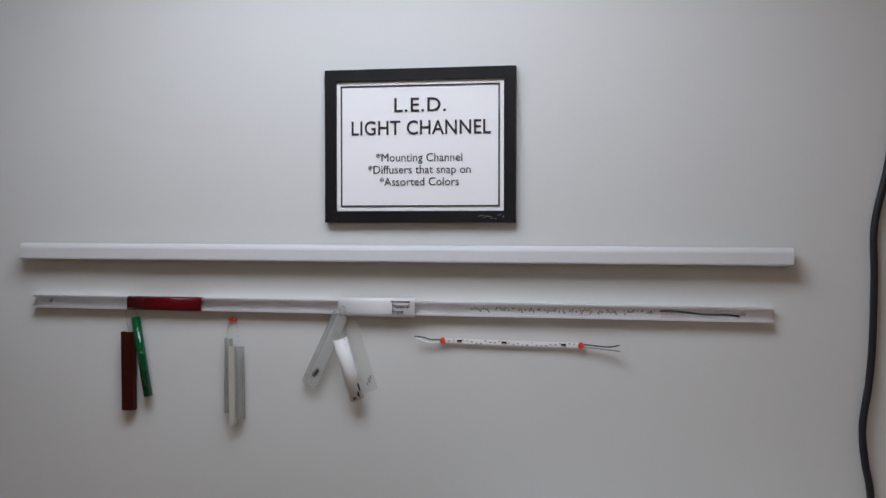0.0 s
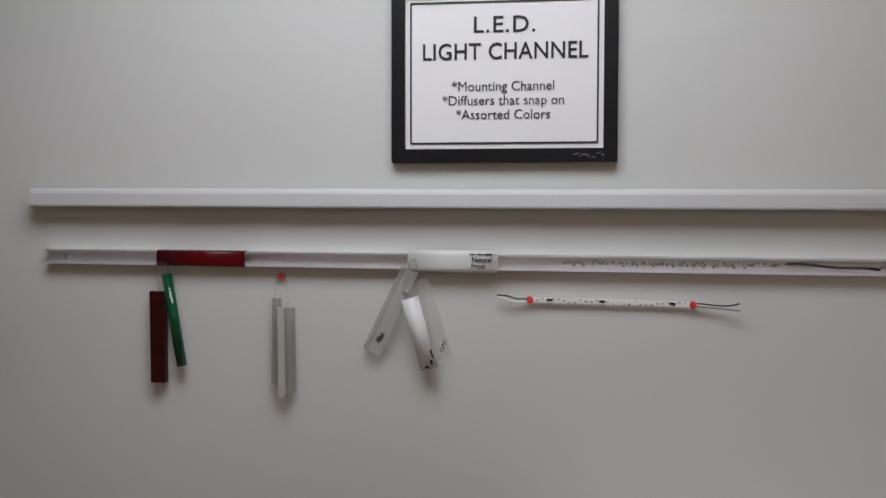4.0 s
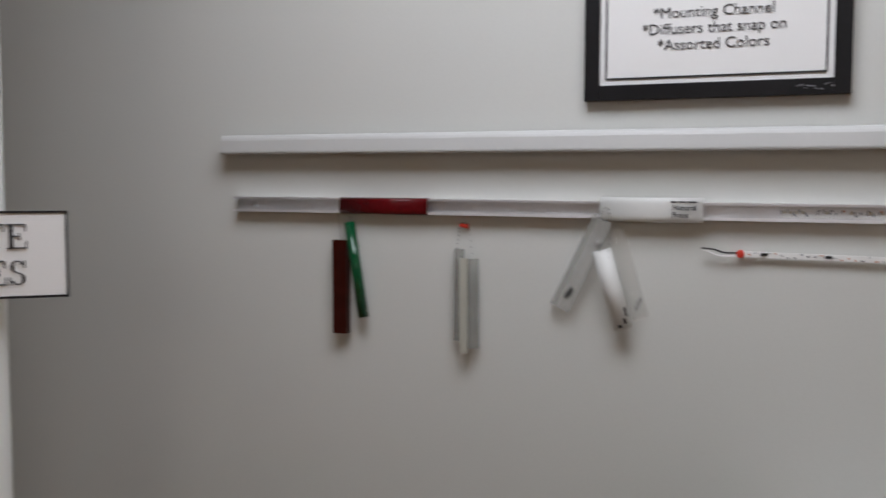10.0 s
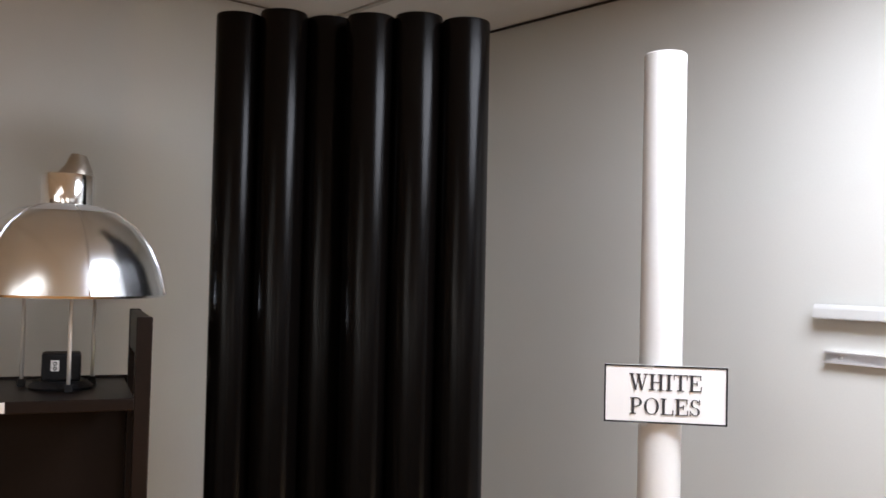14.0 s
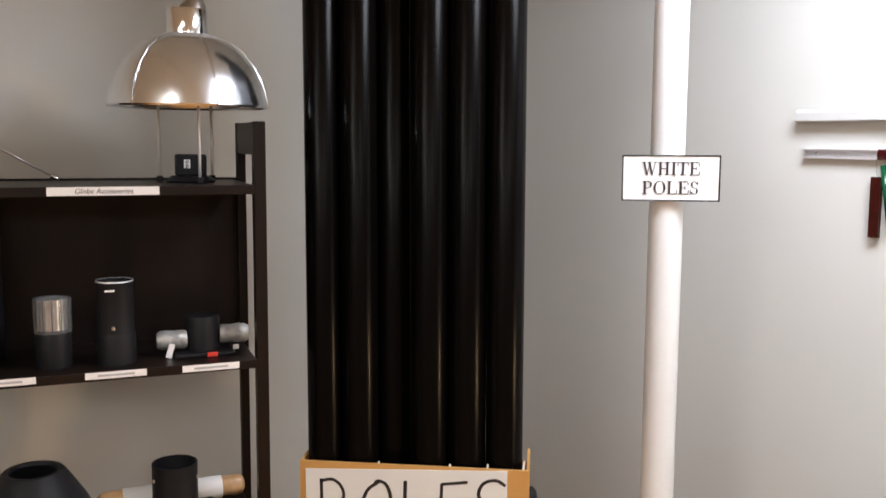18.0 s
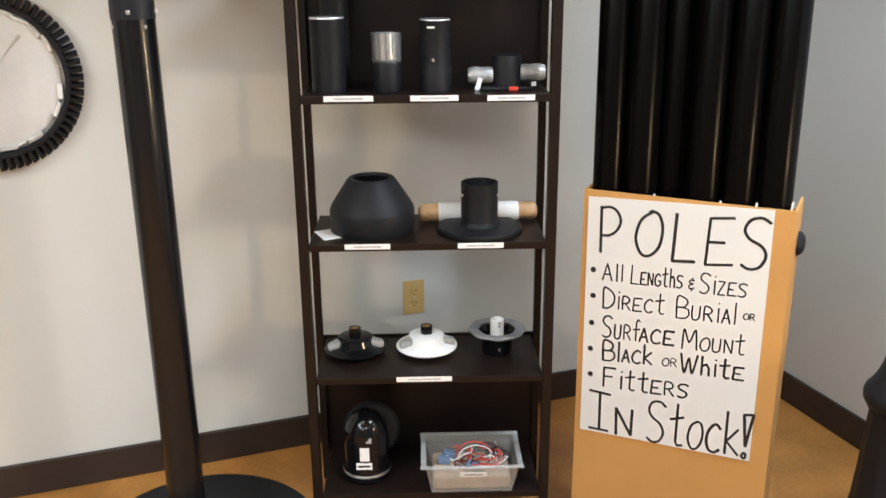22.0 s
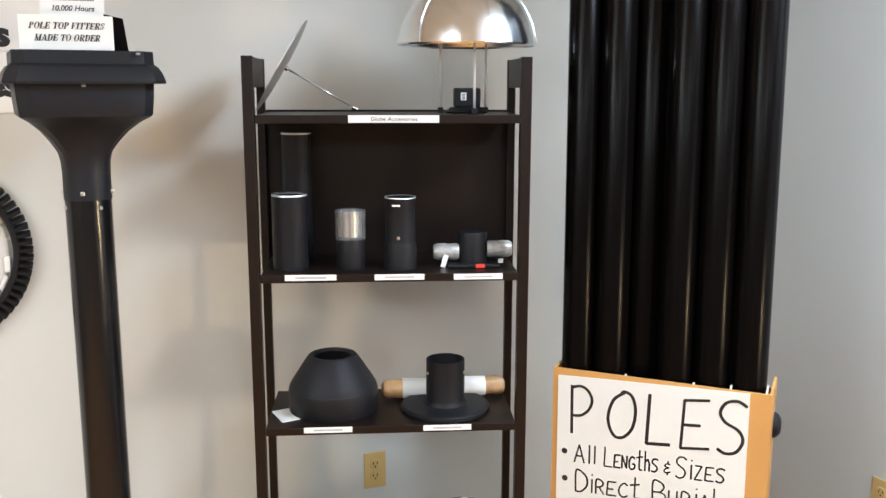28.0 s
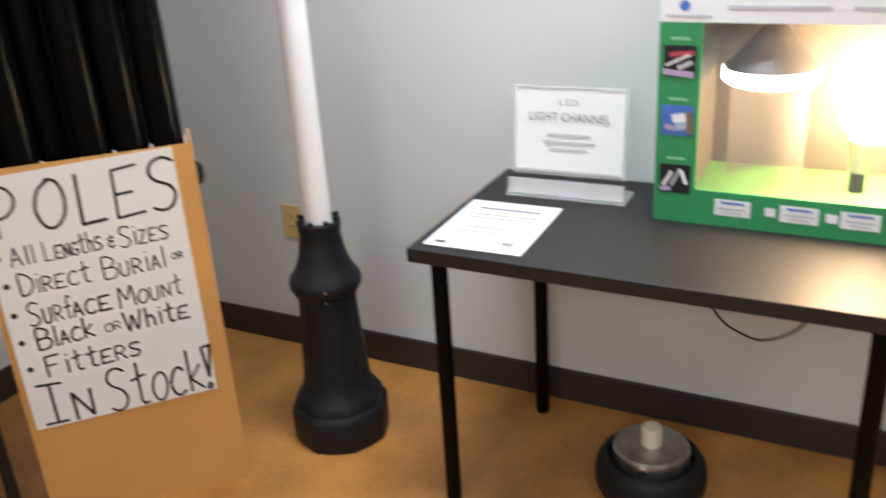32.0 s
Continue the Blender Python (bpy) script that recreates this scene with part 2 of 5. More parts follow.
def thing(name, label, category, m=None, group="", kind=""):
    """An empty at the base of a thing, which carries its parts."""
    ob = new(name)
    ob.empty_display_size = 0.05
    if m is not None:
        ob.matrix_world = m
    return tagged(ob, label, category, group, kind)


def text_mesh(body, size, depth=0.0006, align="CENTER", bold=0.0, squeeze=1.0, shear=0.0, spacing=1.0):
    """Lettering in the built-in font as a mesh: x to the right, z up, facing -y, base line at z = 0."""
    cu = bpy.data.curves.new("lettering", "FONT")
    cu.body, cu.size, cu.align_x, cu.extrude, cu.offset, cu.shear, cu.space_character = body, size, align, depth / 2, bold, shear, spacing
    cu.resolution_u = 3
    ob = bpy.data.objects.new("lettering", cu)
    scene.collection.objects.link(ob)
    dg = bpy.context.evaluated_depsgraph_get()
    me = bpy.data.meshes.new_from_object(ob.evaluated_get(dg))
    bpy.data.objects.remove(ob)
    bpy.data.curves.remove(cu)
    me.transform(Matrix.Diagonal((squeeze, 1, 1, 1)))
    me.transform(Matrix.Rotation(math.pi / 2, 4, "X"))
    return me


def letters(name, body, size, x, z, y, parent, material=None, **kw):
    me = text_mesh(body, size, **kw)
    me.materials.clear()
    me.materials.append(material or INK)
    ob = new(name, me)
    ob.parent = parent
    ob.matrix_local = pose(x, y, z)
    return ob


# ---- room ----
def slab(name, lo, hi, material, label, category):
    c = [(a + b) / 2 for a, b in zip(lo, hi)]
    s = [b - a for a, b in zip(lo, hi)]
    return solo(name, bm_box(*s, at=c), material, label, category, kind="structure")


slab("floor", (XW - 0.1, ROOM_S - 0.1, -0.1), (ROOM_E + 0.1, 0.1, 0.0), FLOOR, "orange-tan stained concrete floor with mottled sheen", "floor")
slab("ceiling", (XW - 0.1, ROOM_S - 0.1, CEIL), (ROOM_E + 0.1, 0.1, CEIL + 0.1), CEILM, "off-white acoustic tile ceiling", "ceiling")
slab("wall_north", (XW - 0.1, 0.0, 0.0), (ROOM_E + 0.1, 0.1, CEIL), WALL, "pale grey painted plaster wall", "wall")
slab("wall_west", (XW - 0.1, ROOM_S - 0.1, 0.0), (XW, 0.0, CEIL), WALL, "pale grey painted plaster wall", "wall")
# closing walls out of view, kept dark so they return little light
slab("wall_south", (XW, ROOM_S - 0.1, 0.0), (ROOM_E, ROOM_S, CEIL), FARDARK, "unseen far wall, darkened to cut fill light and reflections", "wall")
slab("wall_east", (ROOM_E, ROOM_S - 0.1, 0.0), (ROOM_E + 0.1, 0.0, CEIL), FARDARK, "unseen far wall, darkened to cut fill light and reflections", "wall")


def baseboard(a, b, rz):
    n = math.dist(a, b)
    bm = bm_box(n, 0.012, 0.105, at=(n / 2, -0.006, 0.0525), bevel=0.004)
    return solo("baseboard", bm, BASE, "dark brown vinyl baseboard along the wall foot", "baseboard", pose(a[0], a[1], 0, 0, 0, rz), kind="structure")


baseboard((XW + 0.012, 0), (ROOM_E, 0), 0)
baseboard((XW, ROOM_S), (XW, 0), 90)


solo("ceiling_trim", bm_box(ROOM_E - XW - 0.01, 0.006, 0.0045, at=((ROOM_E + XW) / 2, -0.0035, CEIL - 0.004)), BASE, "thin dark joint between wall and ceiling", "trim", kind="structure")


solo("ceiling_trim", bm_box(0.005, -ROOM_S - 0.02, 0.003, at=(XW + 0.003, ROOM_S / 2, CEIL - 0.003)), GRIDD, "thin dusky joint between wall and ceiling", "trim", kind="structure")


# ---- framed sign on the long wall ----
def framed_sign():
    s = thing("framed_sign", "black framed white sign about L.E.D. light channel", "sign", pose(0.065, 0, 1.7695, 0, -0.3, 0))
    w, h, b, d = 0.312, 0.248, 0.019, 0.014
    for nm, sx, sz, x, z in (("frame_rail", w - 2 * b, b, 0, b / 2), ("frame_rail", w - 2 * b, b, 0, h - b / 2),
                             ("frame_stile", b, h, -w / 2 + b / 2, h / 2), ("frame_stile", b, h, w / 2 - b / 2, h / 2)):
        part(nm, bm_box(sx, d, sz, at=(x, -d / 2, z), bevel=0.0006), SIGNB, s)
    part("mat_board", bm_box(w - 2 * b + 0.002, 0.008, h - 2 * b + 0.002, at=(0, -0.005, h / 2)), PAPER, s)
    iw, ih, y = w - 2 * b - 0.016, h - 2 * b - 0.016, -0.0098
    for nm, sx, sz, x, z in (("printed_border", iw, 0.0022, 0, h / 2 - ih / 2), ("printed_border", iw, 0.0022, 0, h / 2 + ih / 2),
                             ("printed_border", 0.0022, ih, -iw / 2, h / 2), ("printed_border", 0.0022, ih, iw / 2, h / 2)):
        part(nm, bm_box(sx, 0.0012, sz, at=(x, y, z)), INK, s)
    letters("heading", "L.E.D.", 0.0320, 0.001, 0.1790, y, s, bold=0.0003, squeeze=1.04, spacing=1.10)
    letters("heading", "LIGHT CHANNEL", 0.0325, 0.001, 0.1422, y, s, bold=0.0003, squeeze=0.885, spacing=1.04)
    for body, z in (("*Mounting Channel", 0.099), ("*Diffusers that snap on", 0.0795), ("*Assorted Colors", 0.060)):
        letters("text_line", body, 0.0188, 0.0, z, y, s, SOFTINK, squeeze=0.965)
    rnd = random.Random(12)
    for k in range(7):
        part("tape_scuff", bm_box(rnd.uniform(0.003, 0.014), 0.0006, rnd.uniform(0.0006, 0.002), at=(0.100 + 0.006 * k, -d - 0.0004, 0.0095 + rnd.uniform(-0.004, 0.004)), m=Matrix.Rotation(rnd.uniform(-0.3, 0.3), 4, "Y")), GREYTAPE, s, "pale scuff of peeled tape" if k == 0 else "")


SIGNB = mat("black_frame", (0.008, 0.0075, 0.0085), 0.38, vary=0.4, scale=20, fine=160, bump=0.01, spec=0.3)
GREYTAPE = mat("scuffed_tape", (0.16, 0.16, 0.17), 0.25, vary=0.6, scale=60, fine=300, bump=0.03)
framed_sign()


# ---- white diffuser tube and aluminium channel ----
def diffuser_tube():
    bm = bmesh.new()
    L, r, mid = 1.268, 0.0139, -0.0044
    prof = [(-0.0005, mid - r), (-0.0172, mid - r), (-0.0190, mid - r + 0.0012), (-0.0196, mid - r + 0.0034), (-0.0184, mid + r - 0.0085), (-0.0172, mid + r - 0.0050), (-0.0150, mid + r - 0.0022), (-0.0110, mid + r - 0.0005), (-0.0060, mid + r), (-0.0005, mid + r)]
    a = [bm.verts.new((-L / 2, y, z)) for y, z in prof]
    b = [bm.verts.new((L / 2, y, z)) for y, z in prof]
    for i in range(len(prof) - 1):
        bm.faces.new((a[i], a[i + 1], b[i + 1], b[i]))
    bm.faces.new(a)
    bm.faces.new(b[::-1])
    s = thing("diffuser_tube", "long white squared plastic diffuser mounted on the wall", "light diffuser", pose(0.005, -0.008, 1.7235, 0, -0.12, 0))
    part("cover", bm, DIFFM, s)
    for x in (-0.42, 0.0, 0.42):
        part("wall_clip", bm_box(0.03, 0.0084, 0.016, at=(x, 0.0036, -0.0044)), PLASTIC, s)


diffuser_tube()


def light_channel():
    c = thing("light_channel", "aluminium mounting channel with clear cover screwed to the wall", "light channel", pose(0, 0, 1.6306, 0, 0.0, 0))
    L, h, d, t = 1.228, 0.0218, 0.012, 0.0016
    part("back_plate", bm_box(L, t, h, at=(0, -t / 2 - 0.0005, 0)), ALU, c)
    part("flange", bm_box(L, d, t, at=(0, -d / 2 - t, h / 2 - t / 2)), ALU, c)
    # lower flange and lip take the paler copy, for the light they catch
    part("flange", bm_box(L, d, t, at=(0, -d / 2 - t, -h / 2 + t / 2)), ALULIT, c)
    part("lip", bm_box(L, t, 0.0032, at=(0, -d - t, h / 2 - 0.0016)), ALU, c)
    part("lip", bm_box(L, t, 0.0036, at=(0, -d - t, -h / 2 + 0.0018)), ALULIT, c, "lower lip with light from above put in its colour")
    for x in (-0.585, 0.571):
        part("screw", bm_lathe([(0.0, 0.0022), (0.003, 0.002), (0.0042, 0.001), (0.0044, 0)], 14, m=Matrix.Rotation(math.pi / 2, 4, "X"), at=(x, -t - 0.0006, 0)), STEEL, c, "shiny steel screw")
    led = part("led_strip", bm_box(0.298, 0.0012, 0.012, at=(0.299, -t - 0.0016, 0.0)), PAPER, c, "white led tape with tiny parts")
    part("clear_cover", bm_box(0.49, 0.0012, h - 0.0084, at=(0.304, -d - t - 0.0002, 0)), COVER, c, "clear plastic cover")
    rnd = random.Random(4)
    for k in range(44):
        x = 0.153 + k * 0.0067
        part("led_chip", bm_box(0.0034, 0.0012, 0.0036, at=(x, -t - 0.0029, 0.0005)), rnd.choice((CHIP, PAPER, PAPER)), led)
        if k % 2:
            part("resistor", bm_box(0.0030, 0.001, 0.0024, at=(x + 0.005, -t - 0.0028, rnd.choice((-0.003, 0.0025)))), rnd.choice((GREYINK, GREYINK, COPPER)), led)
        if k % 6 < 5:
            part("solder_pad", bm_box(rnd.uniform(0.001, 0.0024), 0.001, rnd.uniform(0.002, 0.005), at=(x - 0.0034, -t - 0.0028, rnd.uniform(-0.002, 0.003))), GREYINK, led)
    part("lead_wire", bm_tube(smooth_path([(0.447, -0.004, 0.003), (0.470, -0.0055, 0.003), (0.512, -0.005, -0.001), (0.545, -0.005, -0.001), (0.566, -0.004, -0.003)]), 0.0017, 6), RUBBER, c, "thin black lead wire")
    part("lead_wire", bm_tube(smooth_path([(0.447, -0.004, -0.001), (0.482, -0.0045, -0.001), (0.53, -0.0045, -0.005), (0.566, -0.004, -0.006)]), 0.0009, 6), PAPER, c, "thin white lead wire")


COVER = mat("clear_cover", (0.85, 0.85, 0.83), 0.2, vary=0.02, bump=0.0, alpha=0.03, spec=0.2)
CHIP = mat("led_chip", (0.48, 0.42, 0.30), 0.4, vary=0.2, bump=0)
COPPER = mat("copper_pad", (0.55, 0.22, 0.10), 0.35, 0.8, vary=0.2, bump=0)
light_channel()


def half_sleeve(L, r, t=0.0012, n=14, boxy=1.0):
    """A snap-on cover along x, open at the back; boxy under 1 squares its section."""
    bm = bmesh.new()
    out, inn = [], []

    def ring(x, q):
        vs = []
        for k in range(n + 1):
            sn, cs = abs(math.sin(math.pi * k / n)), math.cos(math.pi * k / n)
            vs.append(bm.verts.new((x, -q * sn ** boxy, q * math.copysign(abs(cs) ** boxy, cs))))
        return vs

    for x in (-L / 2, L / 2):
        out.append(ring(x, r))
        inn.append(ring(x, r - t))
    for i in range(n):
        for a, b in ((out[0], out[1]), (inn[0], inn[1])):
            f = bm.faces.new((a[i], a[i + 1], b[i + 1], b[i]))
            f.smooth = True
        for e in (0, 1):
            bm.faces.new((out[e][i], out[e][i + 1], inn[e][i + 1], inn[e][i]))
    for k in (0, n):
        bm.faces.new((out[0][k], out[1][k], inn[1][k], inn[0][k]))
    return bm


solo("red_sleeve", half_sleeve(0.133, 0.0118, boxy=0.5), RED, "glossy red acrylic snap-on cover on the channel", "channel cover", pose(-0.3705, -0.0065, 1.6308))


def frost_sleeve():
    s = thing("frosted_sleeve", "milky frosted snap-on cover with handwriting on the channel", "channel cover", pose(-0.0030, -0.0065, 1.6315))
    part("cover", half_sleeve(0.126, 0.0155, boxy=0.45), FROST, s)
    letters("handwriting", "Natural", 0.0092, 0.041, 0.0005, -0.0166, s, squeeze=1.0, bold=0.0001)
    letters("handwriting", "Frost", 0.0092, 0.036, -0.0085, -0.0166, s, squeeze=1.0, bold=0.0001)
    for bx, bw in ((0.028, 0.007), (0.038, 0.009), (0.050, 0.011)):
        part("writing_bar", bm_box(bw, 0.0006, 0.0018, at=(bx, -0.0160, 0.0105)), INK, s)


frost_sleeve()


# ---- samples hanging under the channel ----
def bead_chain(name, pts, parent, r=0.0011):
    path = smooth_path(pts, 6)
    bm = bmesh.new()
    acc, last = 0.0, path[0]
    for p in path:
        acc += (p - last).length
        last = p
        if acc > 0.0026 or p is path[0]:
            acc = 0.0
            bmesh.ops.create_icosphere(bm, subdivisions=1, radius=r, matrix=Matrix.Translation(p))
    return part(name, bm, BEAD, parent, "steel bead chain")


def u_profile(L, w, d, t=0.0014):
    """A U-shaped plastic profile hanging down from z = 0."""
    bm = bmesh.new()
    bm_box(w, t, L, at=(0, -d + t / 2, -L / 2), bm=bm)
    for s in (-1, 1):
        bm_box(t, d - t, L, at=(s * (w / 2 - t / 2), -(d - t) / 2, -L / 2), bm=bm)
    return bm


def hung(name, label, bm, material, x, z, ry, y=-0.006, rx=0.0):
    return solo(name, bm, material, label, "plastic sample", pose(x, y, z, rx, ry, 0), group="hanging plastic samples")


amber = hung("brown_sample", "dark red-brown acrylic sample strip hanging on a bead chain", u_profile(0.134, 0.0215, 0.012), BROWNA, -0.4375, 1.582, -0.6)
green = hung("green_sample", "glossy green acrylic sample tube hanging on a bead chain", bm_tube([(0, -0.009, 0), (0, -0.009, -0.136)], 0.0075, 16, cap=True), GREEN, -0.4228, 1.6075, -9.6)
ch1 = thing("bead_chain", "thin steel bead chain hanging from the red cover", "chain", pose(-0.4245, -0.012, 1.6085))
bead_chain("chain_loop", [(-0.012, 0.003, -0.032), (-0.012, -0.006, -0.01), (-0.010, -0.012, 0.012), (0.004, -0.012, 0.014), (0.006, -0.008, 0.0), (0.002, -0.008, -0.03)], ch1)

hung("grey_sample", "pale grey translucent sample strip hanging in a bundle", u_profile(0.126, 0.011, 0.010), CLEARS, -0.2590, 1.5745, 0.4, -0.004)
hung("clear_sample", "clear ribbed acrylic sample strip hanging in a bundle", u_profile(0.122, 0.0145, 0.010), CLEARS, -0.2400, 1.5615, -1.0, -0.006)
hung("frosted_sample", "frosted acrylic sample strip hanging in a bundle", u_profile(0.130, 0.010, 0.008), CREAMF, -0.2495, 1.5625, -0.4, -0.013)
push = thing("push_pin", "pair of red push pins holding a loop of bead chain", "push pin", pose(-0.2542, 0, 1.6055))
for px, pz in ((-0.0031, 0.0006), (0.0031, -0.0004)):
    part("pin_head", bm_lathe([(0.0, 0.008), (0.0026, 0.0076), (0.0030, 0.006), (0.0023, 0.004), (0.0023, 0.003), (0.0031, 0.001), (0.0031, 0)], 14, m=Matrix.Rotation(math.pi / 2, 4, "X"), at=(px, 0, pz)), REDP, push)
bead_chain("chain_loop", [(-0.010, -0.005, -0.030), (-0.006, -0.005, 0.0), (0.0, -0.006, 0.004), (0.006, -0.005, 0.0), (0.013, -0.006, -0.045)], push)


def sample_tube(name, label, x, z, ry, L, r, y, material, rx=0.0, marks=()):
    s = thing(name, label, "plastic sample", pose(x, y, z, rx, ry, 0), group="hanging diffuser samples")
    part("half_tube", half_tube_down(L, r), material, s)
    for mx, mz, w, h in marks:
        part("writing_bar", bm_box(w, 0.0006, h, at=(mx, -math.sqrt(max(r * r - mx * mx, 1e-6)) - 0.0006, mz)), INK, s)
    return s


def half_tube_down(L, r):
    bm = half_sleeve(L, r)
    bmesh.ops.transform(bm, matrix=Matrix.Translation((0, 0, -L / 2)) @ Matrix.Rotation(math.pi / 2, 4, "Y"), verts=bm.verts)
    return bm


sample_tube("frosted_sample_tube", "white frosted half-tube sample hanging from a bead chain", -0.0625, 1.5805, -15.6, 0.104, 0.0122, -0.024, FROST, 5, ((0.0066, -0.094, 0.0032, 0.007), (-0.001, -0.099, 0.005, 0.004), (0.0095, -0.083, 0.0026, 0.012)))
angle = thing("clear_sample_profile", "clear plastic U-profile sample with writing hanging tilted", "plastic sample", pose(-0.0640, -0.010, 1.6205, 3, 25.6, 0), group="hanging diffuser samples")
part("face", bm_box(0.0190, 0.0014, 0.130, at=(0.004, -0.0115, -0.065)), CLEARF, angle, "nearly clear front face")
part("side_wall", bm_box(0.0016, 0.012, 0.130, at=(0.0142, -0.0060, -0.065)), CLEARF, angle)
part("side_wall", bm_box(0.0062, 0.012, 0.130, at=(-0.0080, -0.0061, -0.065)), CLEARS, angle, "grey thick edge")
for mx, mz, w, h in ((0.0055, -0.106, 0.0030, 0.015), (0.0020, -0.109, 0.0016, 0.010), (0.0085, -0.104, 0.0014, 0.009)):
    part("writing_bar", bm_box(w, 0.0006, h, at=(mx, -0.0126, mz)), INK, angle)
sample_tube("clear_sample_tube", "clear half-tube sample with writing hanging behind the frosted one", -0.0495, 1.6065, -17.0, 0.118, 0.0112, -0.008, GLASS2, 3, ((0.004, -0.100, 0.0016, 0.009), (0.0075, -0.096, 0.0014, 0.007), (0.0, -0.104, 0.0014, 0.006)))
ch2 = thing("bead_chain", "thin steel bead chain hanging from the frosted cover", "chain", pose(-0.0560, -0.0245, 1.6195))
bead_chain("chain_loop", [(-0.012, 0.0, -0.048), (-0.011, -0.003, -0.02), (-0.006, -0.002, 0.010), (0.002, -0.003, 0.012), (0.005, -0.006, -0.01), (0.003, -0.008, -0.056)], ch2)
part("ring", bm_lathe([(0.0030, -0.0008), (0.0042, 0.0), (0.0030, 0.0008), (0.0022, 0.0), (0.0030, -0.0008)], 16, m=Matrix.Rotation(math.pi / 2, 4, "X"), at=(-0.011, -0.006, -0.032)), BEAD, ch2)


# ---- loose strip of tape light below the channel ----
def tape_light():
    s = thing("tape_light", "short white led tape with red wire ends pinned to the wall", "led tape", pose(0.2145, -0.003, 1.578, 0, 0.7, 0))
    part("tape", bm_box(0.216, 0.003, 0.0070, at=(0, -0.0035, 0)), PAPER, s)
    for x in (-0.083, -0.011, 0.083):
        part("chip", bm_box(0.008, 0.0016, 0.0035, at=(x, -0.0056, 0.0005)), INK, s)
    rnd = random.Random(9)
    for k in range(28):
        part("component", bm_box(rnd.uniform(0.0018, 0.0036), 0.001, 0.0014, at=(-0.1 + k * 0.0074, -0.0054, rnd.choice((-0.0022, 0.0, 0.0022)))), rnd.choice((GREYINK, COPPER, INK)), s)
    for sx in (-1, 1):
        p = part("push_pin", bm_lathe([(0.0, 0.009), (0.0047, 0.0082), (0.0036, 0.005), (0.0051, 0.002), (0.0051, 0), (0.0012, 0), (0.0012, -0.0042)], 14, m=Matrix.Rotation(math.pi / 2, 4, "X"), at=(sx * 0.110, -0.001, 0)), REDP, s, "red push pin")
        ends = (((-0.115, 0.0012), (-0.130, 0.0012), (-0.141, 0.0045), (-0.156, 0.0058)), ((-0.115, -0.0030), (-0.130, -0.0034), (-0.139, -0.0020), (-0.148, 0.0018), (-0.154, 0.0028))) if sx < 0 else (
            ((0.115, 0.0018), (0.122, 0.0016), (0.142, 0.0002), (0.157, 0.0006), (0.170, 0.0042)), ((0.115, -0.0016), (0.122, -0.0026), (0.142, -0.0036), (0.171, -0.0054)))
        for k, run in enumerate(ends):
            pts = [(x, -0.005 - 0.009 * ((abs(x) - 0.115) / 0.055) ** 1.5, z) for x, z in run]
            part("wire", bm_tube(smooth_path(pts), 0.0011, 6), (GREYINK if sx > 0 else PAPER) if k else INK, s)


tape_light()

# power cord on the wall
cord = [(0.801, -0.02, 2.0625), (0.786, -0.012, 1.9425), (0.773, -0.01, 1.8525), (0.757, -0.009, 1.7675), (0.758, -0.009, 1.6925), (0.757, -0.009, 1.5975), (0.753, -0.009, 1.5325), (0.744, -0.012, 1.4675), (0.749, -0.009, 1.4125), (0.758, -0.009, 1.3595), (0.763, -0.009, 1.25), (0.756, -0.01, 1.10), (0.751, -0.01, 0.9)]
solo("power_cord", bm_tube(smooth_path(cord), 0.0056, 10), RUBBER, "thick black power cord hanging down the wall", "cable")


# ---- white pole with fluted black base ----
WPX, WPY = -0.7100, -0.3900


def white_pole():
    s = thing("white_pole", "white painted round pole standing in a fluted black base", "pole", pose(WPX, WPY, 0))
    part("shaft", bm_lathe([(0.0, 2.166), (0.0335, 2.166), (0.0365, 2.163), (0.0365, 0.60), (0.0, 0.60)], 48), WHITE, s, m=Matrix.Translation((0, 0, 0.66)) @ Matrix.Rotation(0.0058, 4, Vector((0.54, -0.84, 0))) @ Matrix.Translation((0, 0, -0.66)))

    def flute(a, z):
        if z < 0.13:
            return 0.5 + 0.53 * math.cos(math.pi / 8) / math.cos((a % (math.pi / 4)) - math.pi / 8)
        return 1 - 0.035 * (0.5 + 0.5 * math.cos(12 * a)) if 0.16 < z < 0.46 else 1.0

    def crown(a, z):
        return 1 + (0.05 * math.cos(8 * a) if z > 0.60 else 0)

    prof = [(0.132, 0.0), (0.136, 0.012), (0.137, 0.090), (0.133, 0.104), (0.124, 0.112), (0.123, 0.128), (0.114, 0.143), (0.100, 0.163), (0.094, 0.20), (0.0875, 0.30),
            (0.0805, 0.436), (0.081, 0.446), (0.086, 0.449), (0.086, 0.456), (0.083, 0.459), (0.092, 0.464), (0.0985, 0.476), (0.0995, 0.490), (0.096, 0.503), (0.086, 0.516), (0.076, 0.535), (0.066, 0.562), (0.0585, 0.60), (0.055, 0.63), (0.058, 0.638), (0.059, 0.660), (0.054, 0.666), (0.044, 0.660), (0.040, 0.62)]
    part("base", bm_lathe(prof, 72, rib=flute), BLACKM, s, "black cast fluted base")
    for a in (-57, 33, 123, 213):
        ca, sa = math.cos(radians(a)), math.sin(radians(a))
        part("set_screw", bm_box(0.008, 0.008, 0.009, at=(0.0975 * ca, 0.0975 * sa, 0.490), bevel=0.002), STEEL, s)
        part("set_screw", bm_box(0.006, 0.006, 0.007, at=(0.0845 * ca, 0.0845 * sa, 0.4525), bevel=0.0015), STEEL, s)
    for k in range(8):
        a = 2 * math.pi * k / 8 + 0.2
